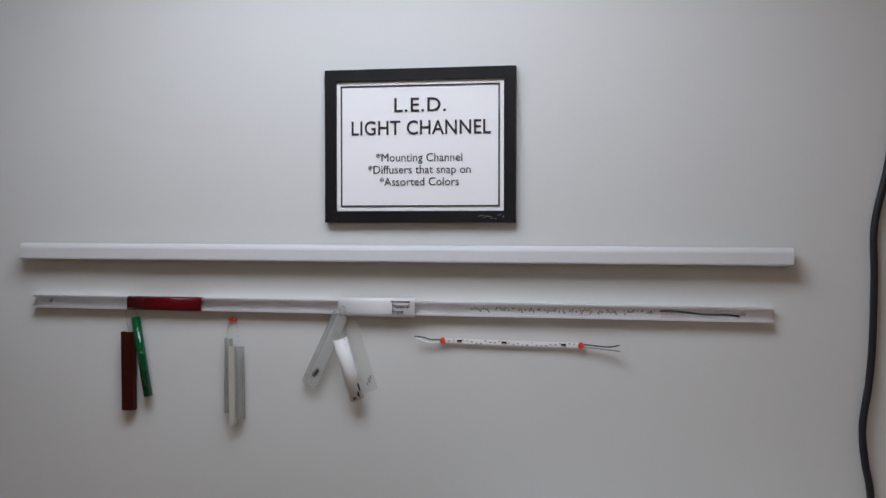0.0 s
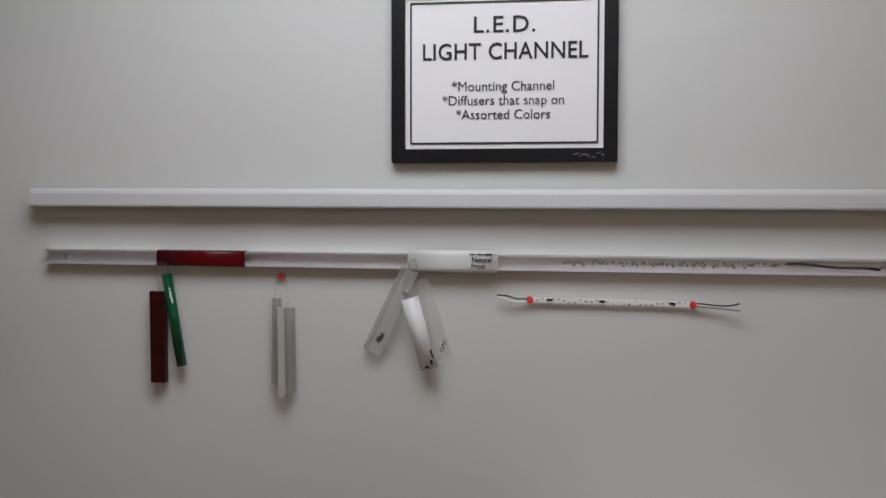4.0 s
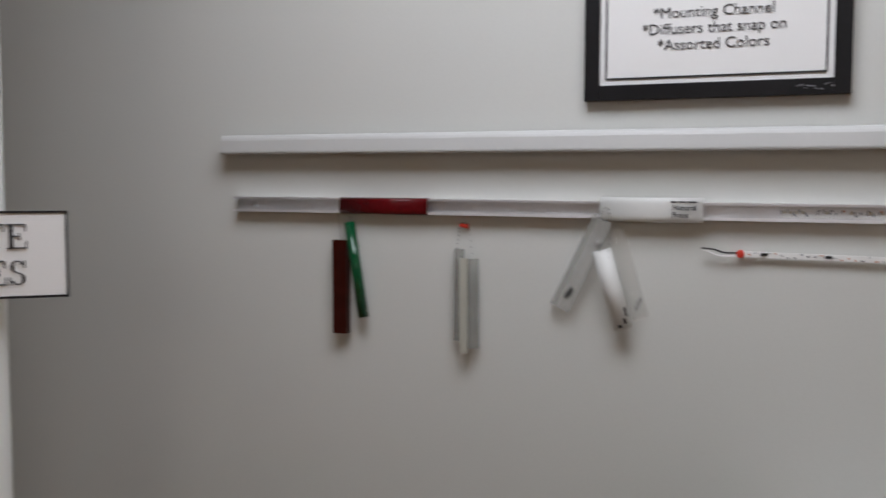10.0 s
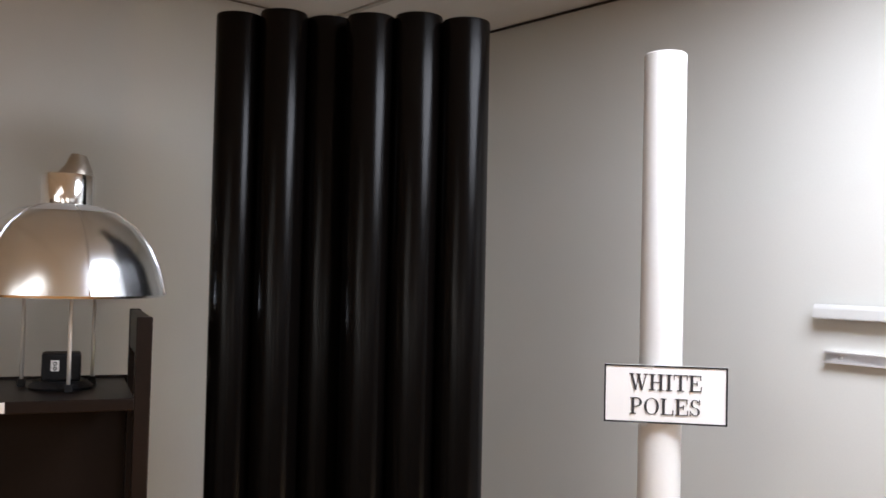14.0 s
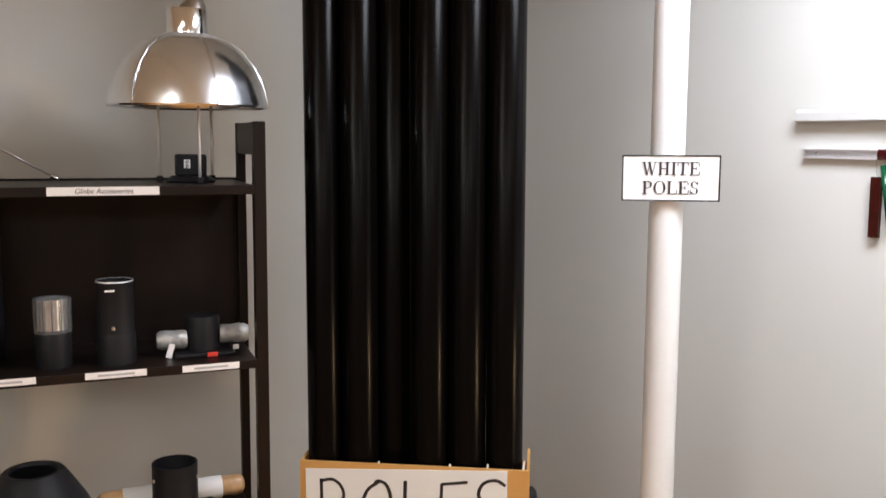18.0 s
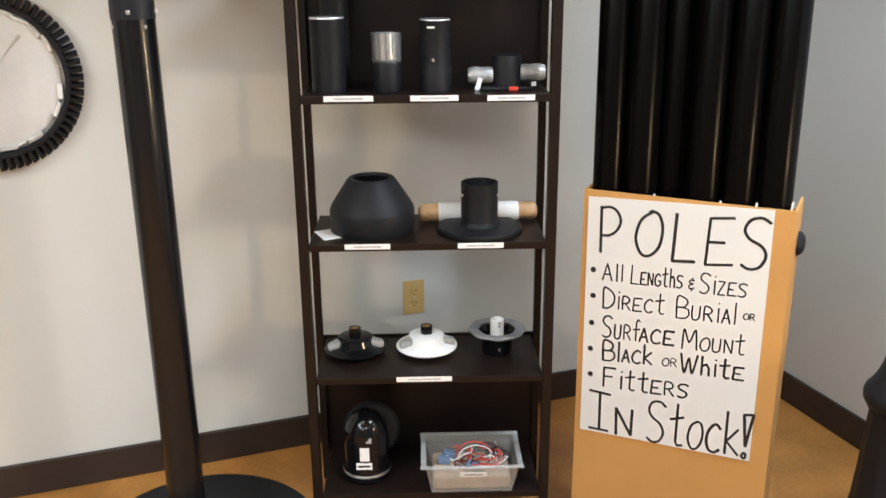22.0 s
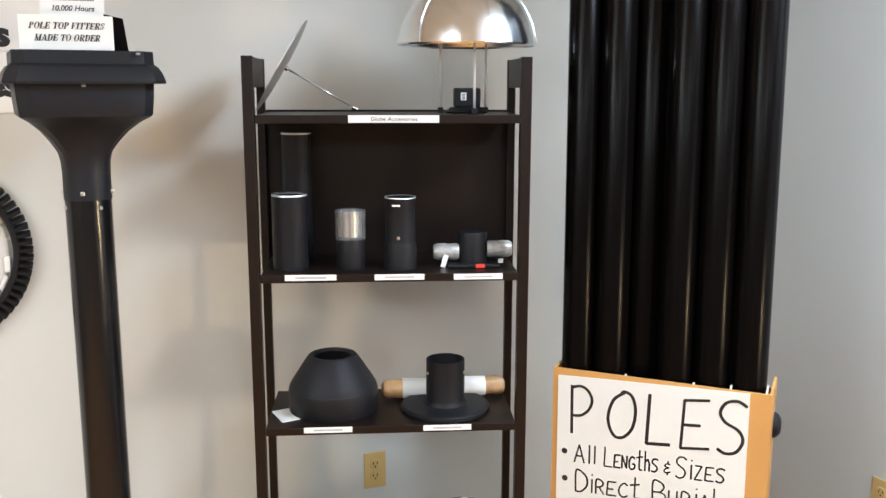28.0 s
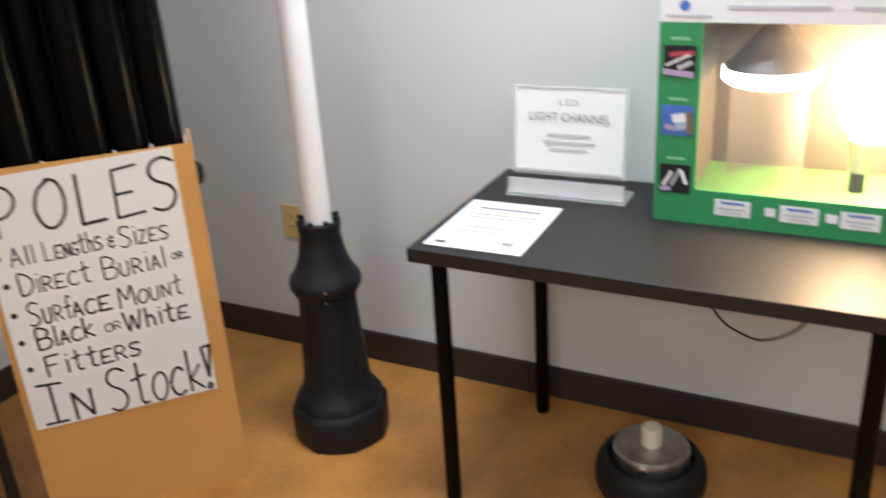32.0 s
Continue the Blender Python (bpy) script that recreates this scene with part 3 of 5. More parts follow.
        part("crown_tooth", bm_box(0.012, 0.011, 0.011, at=(0.053 * math.cos(a), 0.053 * math.sin(a), 0.668), bevel=0.003), BLACKM, s)


white_pole()


def serif_sign():
    A, B = Vector((-0.7705, -0.476, 0)), Vector((-0.6155, -0.3455, 0))
    ang = math.degrees(math.atan2(B.y - A.y, B.x - A.x))
    c = (A + B) / 2 + Vector((0.0125, -0.0150, 0))
    s = thing("pole_sign", "white bordered card sign reading white poles on the pole", "sign", pose(c.x, c.y, 1.5295, 0, -0.4, ang))
    w, h = (B - A).length, 0.0975
    part("card", bm_box(w, 0.003, h, at=(0, 0.0015, h / 2)), PAPER, s)
    for nm, sx, sz, x, z in (("printed_border", w, 0.0028, 0, 0.0014), ("printed_border", w, 0.0028, 0, h - 0.0014), ("printed_border", 0.0028, h, -w / 2 + 0.0014, h / 2), ("printed_border", 0.0028, h, w / 2 - 0.0014, h / 2)):
        part(nm, bm_box(sx, 0.0008, sz, at=(x, -0.0008, z)), INK, s)
    for x, z in ((-0.052, 0.002), (-0.036, -0.001), (-0.028, h - 0.002)):
        part("tape", bm_box(0.016, 0.0006, 0.008, at=(x, -0.0016, z), m=Matrix.Rotation(0.15, 4, "Y")), GLASS, s, "scrap of clear tape")
    serif_word(s, "WHITE", 0.0555, 0.121, -0.0009)
    serif_word(s, "POLES", 0.0150, 0.118, -0.0009)


def serif_word(parent, word, z, width, y, H=0.0275, T=0.0044, t=0.0015, slant=0.0):
    """Capitals with heavy and thin strokes and serifs, built from bars and arcs."""
    adv = {"W": 1.16, "H": 0.98, "I": 0.48, "T": 0.88, "E": 0.84, "P": 0.80, "O": 0.96, "L": 0.82, "S": 0.70, "F": 0.80, "R": 0.90, "M": 1.16, "A": 0.96, "D": 0.94, " ": 0.42}
    tot = sum(adv[c] for c in word)
    k = width / tot
    x = -width / 2
    for c in word:
        w = adv[c] * k
        if c == " ":
            x += w
            continue
        bm = bmesh.new()

        def bar(x0, z0, x1, z1, th):
            d = Vector((x1 - x0, 0, z1 - z0))
            n = Vector((-d.z, 0, d.x)).normalized() * th / 2
            p = Vector((x0, 0, z0))
            q = Vector((x1, 0, z1))
            vs = [bm.verts.new(v + Vector((0, o, 0))) for o in (0, -0.0007) for v in (p + n, q + n, q - n, p - n)]
            for f in ((4, 5, 6, 7), (0, 1, 5, 4), (1, 2, 6, 5), (2, 3, 7, 6), (3, 0, 4, 7)):
                bm.faces.new([vs[i] for i in f])

        def serif(cx, z0, sw):
            bar(cx - sw / 2, z0, cx + sw / 2, z0, t)

        def bowl(cx, cz, rx, rz, a0, a1, thick):
            m = 22
            prev = None
            for i in range(m + 1):
                a = radians(a0 + (a1 - a0) * i / m)
                wgt = t + (thick - t) * abs(math.cos(a)) ** 1.3
                o = Vector((cx + rx * math.cos(a), 0, cz + rz * math.sin(a)))
                inn = Vector((cx + (rx - wgt) * math.cos(a), 0, cz + (rz - t * 1.0) * math.sin(a)))
                cur = [bm.verts.new(v + Vector((0, -0.0007, 0))) for v in (o, inn)]
                if prev:
                    bm.faces.new((prev[0], cur[0], cur[1], prev[1]))
                prev = cur

        i, sw = 0.12 * w, 0.30 * w
        if c == "W":
            bar(0.14 * w, H, 0.36 * w, 0, T * 0.85), bar(0.36 * w, 0, 0.52 * w, H, t), bar(0.48 * w, H, 0.68 * w, 0, T * 0.85), bar(0.68 * w, 0, 0.88 * w, H, t)
            serif(0.14 * w, H - t / 2, 0.26 * w), serif(0.50 * w, H - t / 2, 0.26 * w), serif(0.88 * w, H - t / 2, 0.22 * w)
        elif c == "H":
            for cx in (0.24 * w, 0.76 * w):
                bar(cx, 0, cx, H, T), serif(cx, t / 2, 0.40 * w), serif(cx, H - t / 2, 0.40 * w)
            bar(0.24 * w, H / 2, 0.76 * w, H / 2, t)
        elif c == "I":
            bar(0.5 * w, 0, 0.5 * w, H, T), serif(0.5 * w, t / 2, 0.8 * w), serif(0.5 * w, H - t / 2, 0.8 * w)
        elif c == "T":
            bar(0.5 * w, 0, 0.5 * w, H, T), serif(0.5 * w, t / 2, 0.46 * w), bar(0.06 * w, H - t / 2, 0.94 * w, H - t / 2, t)
            bar(0.07 * w, H, 0.07 * w, H * 0.70, t), bar(0.93 * w, H, 0.93 * w, H * 0.70, t)
        elif c in "EL":
            bar(0.26 * w, 0, 0.26 * w, H, T), bar(0.06 * w, t / 2, 0.90 * w, t / 2, t), bar(0.90 * w, 0, 0.92 * w, H * 0.32, t)
            serif(0.26 * w, H - t / 2, 0.42 * w)
            if c == "E":
                bar(0.06 * w, H - t / 2, 0.86 * w, H - t / 2, t), bar(0.86 * w, H, 0.88 * w, H * 0.70, t)
                bar(0.26 * w, H / 2, 0.62 * w, H / 2, t), bar(0.62 * w, H * 0.36, 0.62 * w, H * 0.64, t)
        elif c == "F":
            bar(0.26 * w, 0, 0.26 * w, H, T), serif(0.26 * w, t / 2, 0.46 * w), bar(0.06 * w, H - t / 2, 0.88 * w, H - t / 2, t), bar(0.88 * w, H, 0.90 * w, H * 0.70, t)
            bar(0.26 * w, H / 2, 0.62 * w, H / 2, t), bar(0.62 * w, H * 0.36, 0.62 * w, H * 0.64, t)
        elif c == "M":
            bar(0.18 * w, 0, 0.18 * w, H, t), bar(0.18 * w, H, 0.50 * w, 0, T * 0.85), bar(0.50 * w, 0, 0.80 * w, H, t), bar(0.80 * w, 0, 0.80 * w, H, T)
            serif(0.18 * w, t / 2, 0.26 * w), serif(0.80 * w, t / 2, 0.34 * w), serif(0.14 * w, H - t / 2, 0.22 * w), serif(0.86 * w, H - t / 2, 0.22 * w)
        elif c == "A":
            bar(0.16 * w, 0, 0.48 * w, H, t), bar(0.48 * w, H, 0.80 * w, 0, T), bar(0.26 * w, H * 0.34, 0.68 * w, H * 0.34, t)
            serif(0.16 * w, t / 2, 0.26 * w), serif(0.80 * w, t / 2, 0.34 * w)
        elif c == "D":
            bar(0.26 * w, 0, 0.26 * w, H, T), bar(0.06 * w, H - t / 2, 0.50 * w, H - t / 2, t), bar(0.06 * w, t / 2, 0.50 * w, t / 2, t)
            bowl(0.50 * w, H / 2, 0.44 * w, H / 2, -90, 90, T)
        elif c in "PR":
            if c == "R":
                bar(0.52 * w, H * 0.46, 0.84 * w, 0, T * 0.9), serif(0.86 * w, t / 2, 0.20 * w)
            bar(0.26 * w, 0, 0.26 * w, H, T), serif(0.26 * w, t / 2, 0.46 * w), bar(0.06 * w, H - t / 2, 0.55 * w, H - t / 2, t), bar(0.26 * w, H * 0.46, 0.55 * w, H * 0.46, t)
            bowl(0.55 * w, H * 0.73, 0.36 * w, H * 0.27, -90, 90, T)
        elif c == "O":
            bowl(0.5 * w, H / 2, 0.45 * w, H / 2 + 0.0004, 0, 360, T)
        elif c == "S":
            bowl(0.48 * w, H * 0.745, 0.36 * w, H * 0.255, 20, 270, T * 0.9), bowl(0.50 * w, H * 0.255, 0.38 * w, H * 0.255, 90, -160, T * 0.9)
            bar(0.84 * w, H, 0.84 * w, H * 0.70, t), bar(0.12 * w, 0, 0.12 * w, H * 0.32, t)
        for v in bm.verts:
            v.co.x += slant * v.co.z
        me = mesh_of("letter", bm, SOFTINK)
        ob = new("letter", me)
        ob.parent = parent
        ob.matrix_local = pose(x, y, z)
        x += w


serif_sign()


# ---- cardboard rack of black poles ----
BOX0 = Vector((-1.193, -1.030, 0))
BOXA = 43.97
BOXW, BOXD, BOXH = 0.504, 0.1485, 0.950


def pole_rack():
    s = thing("cardboard_rack", "tall open cardboard box with a handwritten white poster on its front", "cardboard box", pose(*BOX0, 0, 0, BOXA))
    t = 0.006
    part("front_panel", bm_box(BOXW, t, BOXH, at=(BOXW / 2, t / 2, BOXH / 2)), CARD, s)
    part("back_panel", bm_box(BOXW, t, BOXH - 0.03, at=(BOXW / 2, BOXD - t / 2, BOXH / 2 - 0.015)), CARD, s)
    part("side_panel", bm_box(t, BOXD - 2 * t, BOXH, at=(t / 2, BOXD / 2, BOXH / 2)), CARD, s)
    part("side_panel", bm_box(t, BOXD - 2 * t, BOXH, at=(BOXW - t / 2, BOXD / 2, BOXH / 2)), CARD, s)
    part("bottom", bm_box(BOXW - 2 * t, BOXD - 2 * t, t, at=(BOXW / 2, BOXD / 2, t / 2)), CARD, s)
    for u, zh in ((0.172, 0.004), (0.329, 0.005), (0.411, 0.009), (0.489, 0.020)):
        part("liner_tab", bm_box(0.0045, 0.002, 0.05 + zh, at=(u, 0.0075, BOXH - 0.025 + zh / 2), bevel=0.0005, m=Matrix.Rotation(0.12, 4, "Y")), PAPER, s, "torn white paper tab")
    part("edge_clip", bm_lathe([(0.0, 0.018), (0.018, 0.016), (0.028, 0.008), (0.031, 0.0)], 24, m=Matrix.Rotation(math.pi / 2, 4, "Y"), at=(BOXW + 0.0005, 0.105, 0.845)), BLACKM, s, "round black plastic cap on the side")
    p = thing("poster", "white poster with handwritten black marker lettering about poles", "poster", pose(*BOX0, 0, 0, BOXA) @ pose(0.0265, -0.0005, 0.278, 0, -2.0, 0))
    W, H, lean = 0.444, 0.655, 0.030
    bm = bm_box(W, 0.0025, H, at=(W / 2, -0.00125, H / 2))
    bm_box(W, 0.0002, H, at=(W / 2, -0.0026, H / 2), bm=bm)
    for v in bm.verts:
        v.co.x += lean * (v.co.z - H / 2)
    part("sheet", bm, POSTER, p)

    def row(words, pen):
        for body, x, w, z, rise, h in words:
            marker(p, body, W * x + lean * H * (z - 0.5), H * z, W * w, H * h, H * rise, -0.0030, pen, lean)

    row((("P", 0.079, 0.113, 0.782, 0, 0.183), ("O", 0.281, 0.144, 0.783, 0.008, 0.172), ("L", 0.491, 0.121, 0.773, 0.006, 0.186)), 0.0076)
    row((("E", 0.669, 0.139, 0.772, 0.004, 0.186), ("S", 0.849, 0.140, 0.774, 0.006, 0.190)), 0.0076)
    row((("All", 0.101, 0.116, 0.668, 0.002, 0.070), ("Lengths", 0.268, 0.288, 0.666, 0.006, 0.075), ("&", 0.586, 0.034, 0.669, 0.003, 0.046), ("Sizes", 0.649, 0.248, 0.662, 0.003, 0.079)), 0.0042)
    row((("Direct", 0.108, 0.355, 0.553, 0.005, 0.081), ("Burial", 0.531, 0.322, 0.551, 0.003, 0.085)), 0.0044)
    row((("OR", 0.894, 0.060, 0.579, 0, 0.024), ("OR", 0.475, 0.083, 0.344, 0.003, 0.033)), 0.0032)
    row((("Surf", 0.113, 0.222, 0.429, 0.002, 0.091), ("Mount", 0.579, 0.336, 0.427, 0.010, 0.083)), 0.0046)
    row((("ace", 0.335, 0.196, 0.431, 0.002, 0.088), ("Black", 0.121, 0.295, 0.327, 0.013, 0.084), ("White", 0.578, 0.347, 0.329, 0.004, 0.078)), 0.0058)
    row((("Fitters", 0.130, 0.500, 0.211, 0.011, 0.086),), 0.0054)
    row((("I", 0.053, 0.129, 0.010, 0.003, 0.174), ("N", 0.221, 0.102, 0.006, 0.004, 0.119), ("Stock", 0.409, 0.526, 0.004, 0.010, 0.182), ("!", 0.950, 0.055, 0.008, 0, 0.190)), 0.0072)
    for fx, fz in ((0.044, 0.707), (0.049, 0.599), (0.047, 0.483), (0.046, 0.371), (0.052, 0.259)):
        part("bullet", bm_lathe([(0.0, 0.0006), (0.0074, 0.0006), (0.0074, 0)], 14, m=Matrix.Rotation(math.pi / 2, 4, "X"), at=(W * fx + lean * H * (fz - 0.5), -0.0028, H * fz)), INK, p)


# hand lettering: strokes in a unit field, ";" between strokes; o: circle of centre and radii
STROKES = {
    "A": "0,0 .3,1 .62,0;.12,.36 .52,.36", "B": ".05,0 .05,1 .5,.98 .68,.78 .5,.55 .08,.52;.3,.53 .72,.46 .78,.2 .55,.02 .05,0", "C": ".7,.85 .45,1 .15,.8 .02,.45 .15,.1 .45,0 .72,.12",
    "D": ".05,0 .05,1 .4,.98 .75,.7 .75,.3 .4,.02 .02,0", "E": ".72,1 .06,.98 .0,.02 .76,.03;.04,.48 .5,.48", "F": ".72,1 .05,1 .05,0;.05,.55 .55,.56", "G": ".72,.82 .4,1 .08,.7 .1,.2 .4,0 .72,.12 .72,.42 .45,.42",
    "H": ".05,1 .05,0;.68,1 .68,0;.05,.5 .68,.5", "I": ".33,.98 .34,.02;.0,1 .65,.96;.02,.02 .62,.0", "K": ".05,1 .05,0;.6,.75 .08,.38 .66,0", "L": ".06,1 .0,.02 .74,.0", "M": ".0,0 .08,1 .42,.35 .78,1 .9,0",
    "N": ".03,0 .0,1 .6,.03 .62,1", "O": ".45,1 .14,.82 .0,.4 .16,.06 .42,.0 .68,.2 .76,.58 .66,.9 .45,1 .36,.97", "P": ".02,0 .0,1;.0,.97 .35,1 .62,.9 .74,.72 .62,.52 .35,.4 .04,.38", "R": ".05,0 .05,1 .48,.98 .62,.76 .45,.54 .08,.5;.3,.5 .7,0",
    "S": ".74,.9 .5,1 .2,.96 .06,.78 .2,.6 .55,.45 .68,.24 .52,.04 .25,.0 .03,.08", "T": ".32,1 .32,.0;.0,.72 .66,.76", "U": ".03,1 .05,.2 .25,0 .5,.05 .62,.3 .64,1", "W": "0,1 .22,0 .45,.8 .66,0 .92,1", "Z": ".05,1 .62,1 .03,0 .68,0",
    "&": ".6,.75 .25,.82 .15,.62 .5,.5 .1,.36 .2,.1 .65,.14;.42,1 .42,.84;.4,.08 .38,-.1", "!": ".0,.97 .5,1 .2,.28 .0,.97;.16,.14 .05,.07 .12,.0 .24,.02 .26,.1 .16,.14", "l": ".12,1 .12,0", "h": ".06,1 .06,0;.06,.45 .3,.6 .45,.4 .46,0", "t": ".28,1 .26,.1 .36,.0 .54,.03;.0,.62 .54,.70",
    "k": ".05,1 .05,0;.5,.62 .08,.3 .56,0", "f": ".5,.9 .34,1 .22,.85 .22,0;.0,.52 .48,.55", "i": ".14,.66 .14,0;.14,.86 .15,.9",
}
SMALL = 0.66


def marker(parent, body, x, z, w, h, rise, y, pen, lean):
    """One word in marker pen: capitals, with most lower-case letters written as small capitals."""
    runs, cx, end = [], 0.0, 0.0
    for ch in body:
        low = ch.islower() and ch not in "lhtkif"
        k = SMALL if low else 1.0
        key = ch.upper() if low else ch
        runs.append((STROKES[key], cx, k))
        wide = {"l": 0.14, "i": 0.16, "h": 0.46, "t": 0.54, "f": 0.5, "k": 0.56, "!": 0.55, "M": 0.9, "W": 0.92, "A": 0.62, "I": 0.65, "&": 0.6, "N": 0.65}.get(key, 0.74)
        end = cx + wide * (0.76 if low else 1.0)
        cx = end + (0.16 if low else 0.20)
    rnd = random.Random(len(body) * 7 + int(1000 * x))
    for text, ox, k in runs:
        bm = bmesh.new()
        kx = 0.76 if k < 1 else 1.0
        for stroke in text.split(";"):
            pts = []
            for q in stroke.split():
                a, b = map(float, q.split(","))
                f = (ox + kx * a) / end
                pts.append(Vector((x + w * f + lean * h * b, 0, z + rise * f + h * (k * b + rnd.uniform(-0.010, 0.010)))))
            ribbon(bm, pts, pen * (0.86 + 0.26 * rnd.random()), y, len(pts) > 4)
        ob = new("marker_letter", mesh_of("marker_letter", bm, INK))
        ob.parent = parent


def ribbon(bm, pts, pen, y, curve):
    """A flat pen stroke with round ends."""
    if curve:
        pts = smooth_path(pts, 4)
    for k, (p, q) in enumerate(zip(pts, pts[1:])):
        d = q - p
        if d.length < 1e-6:
            continue
        d.normalize()
        n = Vector((-d.z, 0, d.x)) * pen / 2
        yy = y - 0.00008 * (k % 7)
        e = d * pen * 0.22
        vs = [bm.verts.new(v + Vector((0, yy, 0))) for v in (p + n * 0.7 - e, p + n, q + n, q + n * 0.7 + e, q - n * 0.7 + e, q - n, p - n, p - n * 0.7 - e)]
        bm.faces.new(vs)


pole_rack()


def black_poles():
    rnd = random.Random(2)
    for s0, dep, top, r, lean in ((0.0500, 0.056, 2.203, 0.0395, -0.27), (0.1300, 0.058, 2.208, 0.0405, -0.30), (0.204, 0.100, 2.207, 0.0420, -0.36), (0.2880, 0.056, 2.200, 0.0420, -0.38), (0.3715, 0.057, 2.202, 0.0412, -0.42), (0.4545, 0.056, 2.193, 0.0408, -0.46)):
        m = pose(*BOX0, 0, 0, BOXA) @ pose(s0, dep, 0.0075, 0, lean, 0)
        p = thing("black_pole", "glossy black painted round pole standing in the cardboard rack", "pole", m, group="black poles in the rack")
        part("shaft", bm_lathe([(r - 0.003, 0.0), (r, 0.0), (r, top - 0.003), (r - 0.001, top), (r - 0.004, top), (r - 0.004, 0.02)], 40), BLACK, p)


black_poles()


# ---- bookcase ----
SA = 72.0
SORG = Vector((-1.3769, -1.7249, 0))
SH_W, SH_D = 0.650, 0.27
TOP, S1, S2, S3, S4 = 1.5595, 1.1955, 0.8255, 0.4565, 0.1045    # upper faces of the boards


def on_shelf(u, d, z, rz=0.0, rx=0.0, ry=0.0):
    return pose(*SORG, 0, 0, SA) @ pose(0.984 * u, d, z, rx, ry, rz)


def bookcase():
    s = thing("bookcase", "dark brown open bookcase with five shelves standing off the wall", "bookcase", pose(*SORG, 0, 0, SA) @ pose(-0.0035, 0, 0))
    for e in (0, 1):
        fx, rx = (SH_W - 0.0135, SH_W - 0.011) if e else (0.0135, 0.011)
        part("front_post", bm_box(0.025, 0.026, 1.689, at=(fx, 0.0145, 0.8445), bevel=0.002), ESPRESSO, s)
        part("rear_post", bm_box(0.020, 0.022, 1.689, at=(rx, SH_D - 0.0125, 0.8445), bevel=0.002), ESPRESSO, s)
        part("end_rail", bm_box(0.018, SH_D - 0.054, 0.068, at=(rx, SH_D / 2 + 0.001, 1.654), bevel=0.002), ESPRESSO, s)
    for z in (TOP, S1, S2, S3, S4):
        part("shelf_board", bm_box(SH_W - 0.054, SH_D, 0.019, at=(SH_W / 2 + 0.001, SH_D / 2, z - 0.0095), bevel=0.0015), ESPRESSO, s)
    part("back_panel", bm_box(SH_W - 0.03, 0.006, 0.385, at=(SH_W / 2, SH_D + 0.0035, 1.372)), ESPRESSO, s)
    part("back_panel", bm_box(SH_W - 0.03, 0.006, 0.385, at=(SH_W / 2, SH_D + 0.0035, 0.27)), ESPRESSO, s)


bookcase()


def shelf_label(u0, u1, z, title=""):
    w = u1 - u0
    p = thing("shelf_label", "narrow white printed label on a shelf edge", "label", on_shelf((u0 + u1) / 2, -0.0012, z), group="shelf labels")
    h = 0.0135 if not title else 0.0165
    part("strip", bm_box(w, 0.002, h, at=(0, 0, -h / 2)), PAPER, p)
    if title:
        letters("title", title, 0.0140, 0, -0.0128, -0.0013, p, INK, shear=0.15)
    else:
        part("text_bar", bm_box(w * 0.60, 0.0006, 0.0042, at=(0, -0.0013, -h / 2)), LABELINK, p)


shelf_label(0.236, 0.440, 1.559, "Globe Accessories")
for u0, u1, z in ((0.082, 0.200, 1.196), (0.291, 0.406, 1.195), (0.478, 0.592, 1.194), (0.117, 0.231, 0.826), (0.405, 0.520, 0.825), (0.240, 0.386, 0.4575)):
    shelf_label(u0, u1, z)


# ---- wall outlets ----
def outlet(m):
    s = thing("wall_outlet", "ivory duplex wall outlet", "outlet", m, group="wall outlets")
    part("cover_plate", bm_box(0.070, 0.005, 0.115, at=(0, -0.0025, 0), bevel=0.002), IVORY, s)
    for k in (-1, 1):
        f = part("socket_face", bm_lathe([(0.0, 0.002), (0.015, 0.002), (0.0165, 0)], 20, m=Matrix.Rotation(math.pi / 2, 4, "X"), at=(0, -0.005, k * 0.0195)), IVORY, s)
        for dx in (-0.0065, 0.0065):
            part("slot", bm_box(0.0024, 0.002, 0.009, at=(dx, -0.0066, k * 0.0195 + 0.003)), DARK, f)
        part("ground_hole", bm_box(0.005, 0.002, 0.005, at=(0, -0.0066, k * 0.0195 - 0.008), bevel=0.001), DARK, f)
    part("screw", bm_box(0.005, 0.002, 0.005, at=(0, -0.0056, 0), bevel=0.001), STEEL, s)


outlet(pose(XW, -1.285, 0.461, 0, 0, 90))
outlet(pose(-1.10, 0, 0.462))


# ---- black lamp post ----
LPX, LPY = -1.43, -2.056


def facet_lathe(profile, chamfer, seg=72):
    """Turned shape that goes from a circle (third number 0) to a square with cut corners (1), with crisp edges."""
    bm = bmesh.new()
    rings = []
    for w, z, k in profile:
        ring = []
        for i in range(seg):
            a = 2 * math.pi * i / seg
            c, d = abs(math.cos(a)), abs(math.sin(a))
            q = 1 / max(c, d, (c + d) / (2 - chamfer))
            rad = w * (1 + k * (q - 1))
            ring.append(bm.verts.new((rad * math.cos(a), rad * math.sin(a), z)))
        rings.append(ring)
    for a, b in zip(rings, rings[1:]):
        for i in range(seg):
            bm.faces.new((a[i], a[(i + 1) % seg], b[(i + 1) % seg], b[i])).smooth = True
    bm.faces.new(rings[-1])
    bm.normal_update()
    for e in bm.edges:
        if len(e.link_faces) == 2 and e.calc_face_angle(0) > 0.33:
            e.smooth = False
    return bm


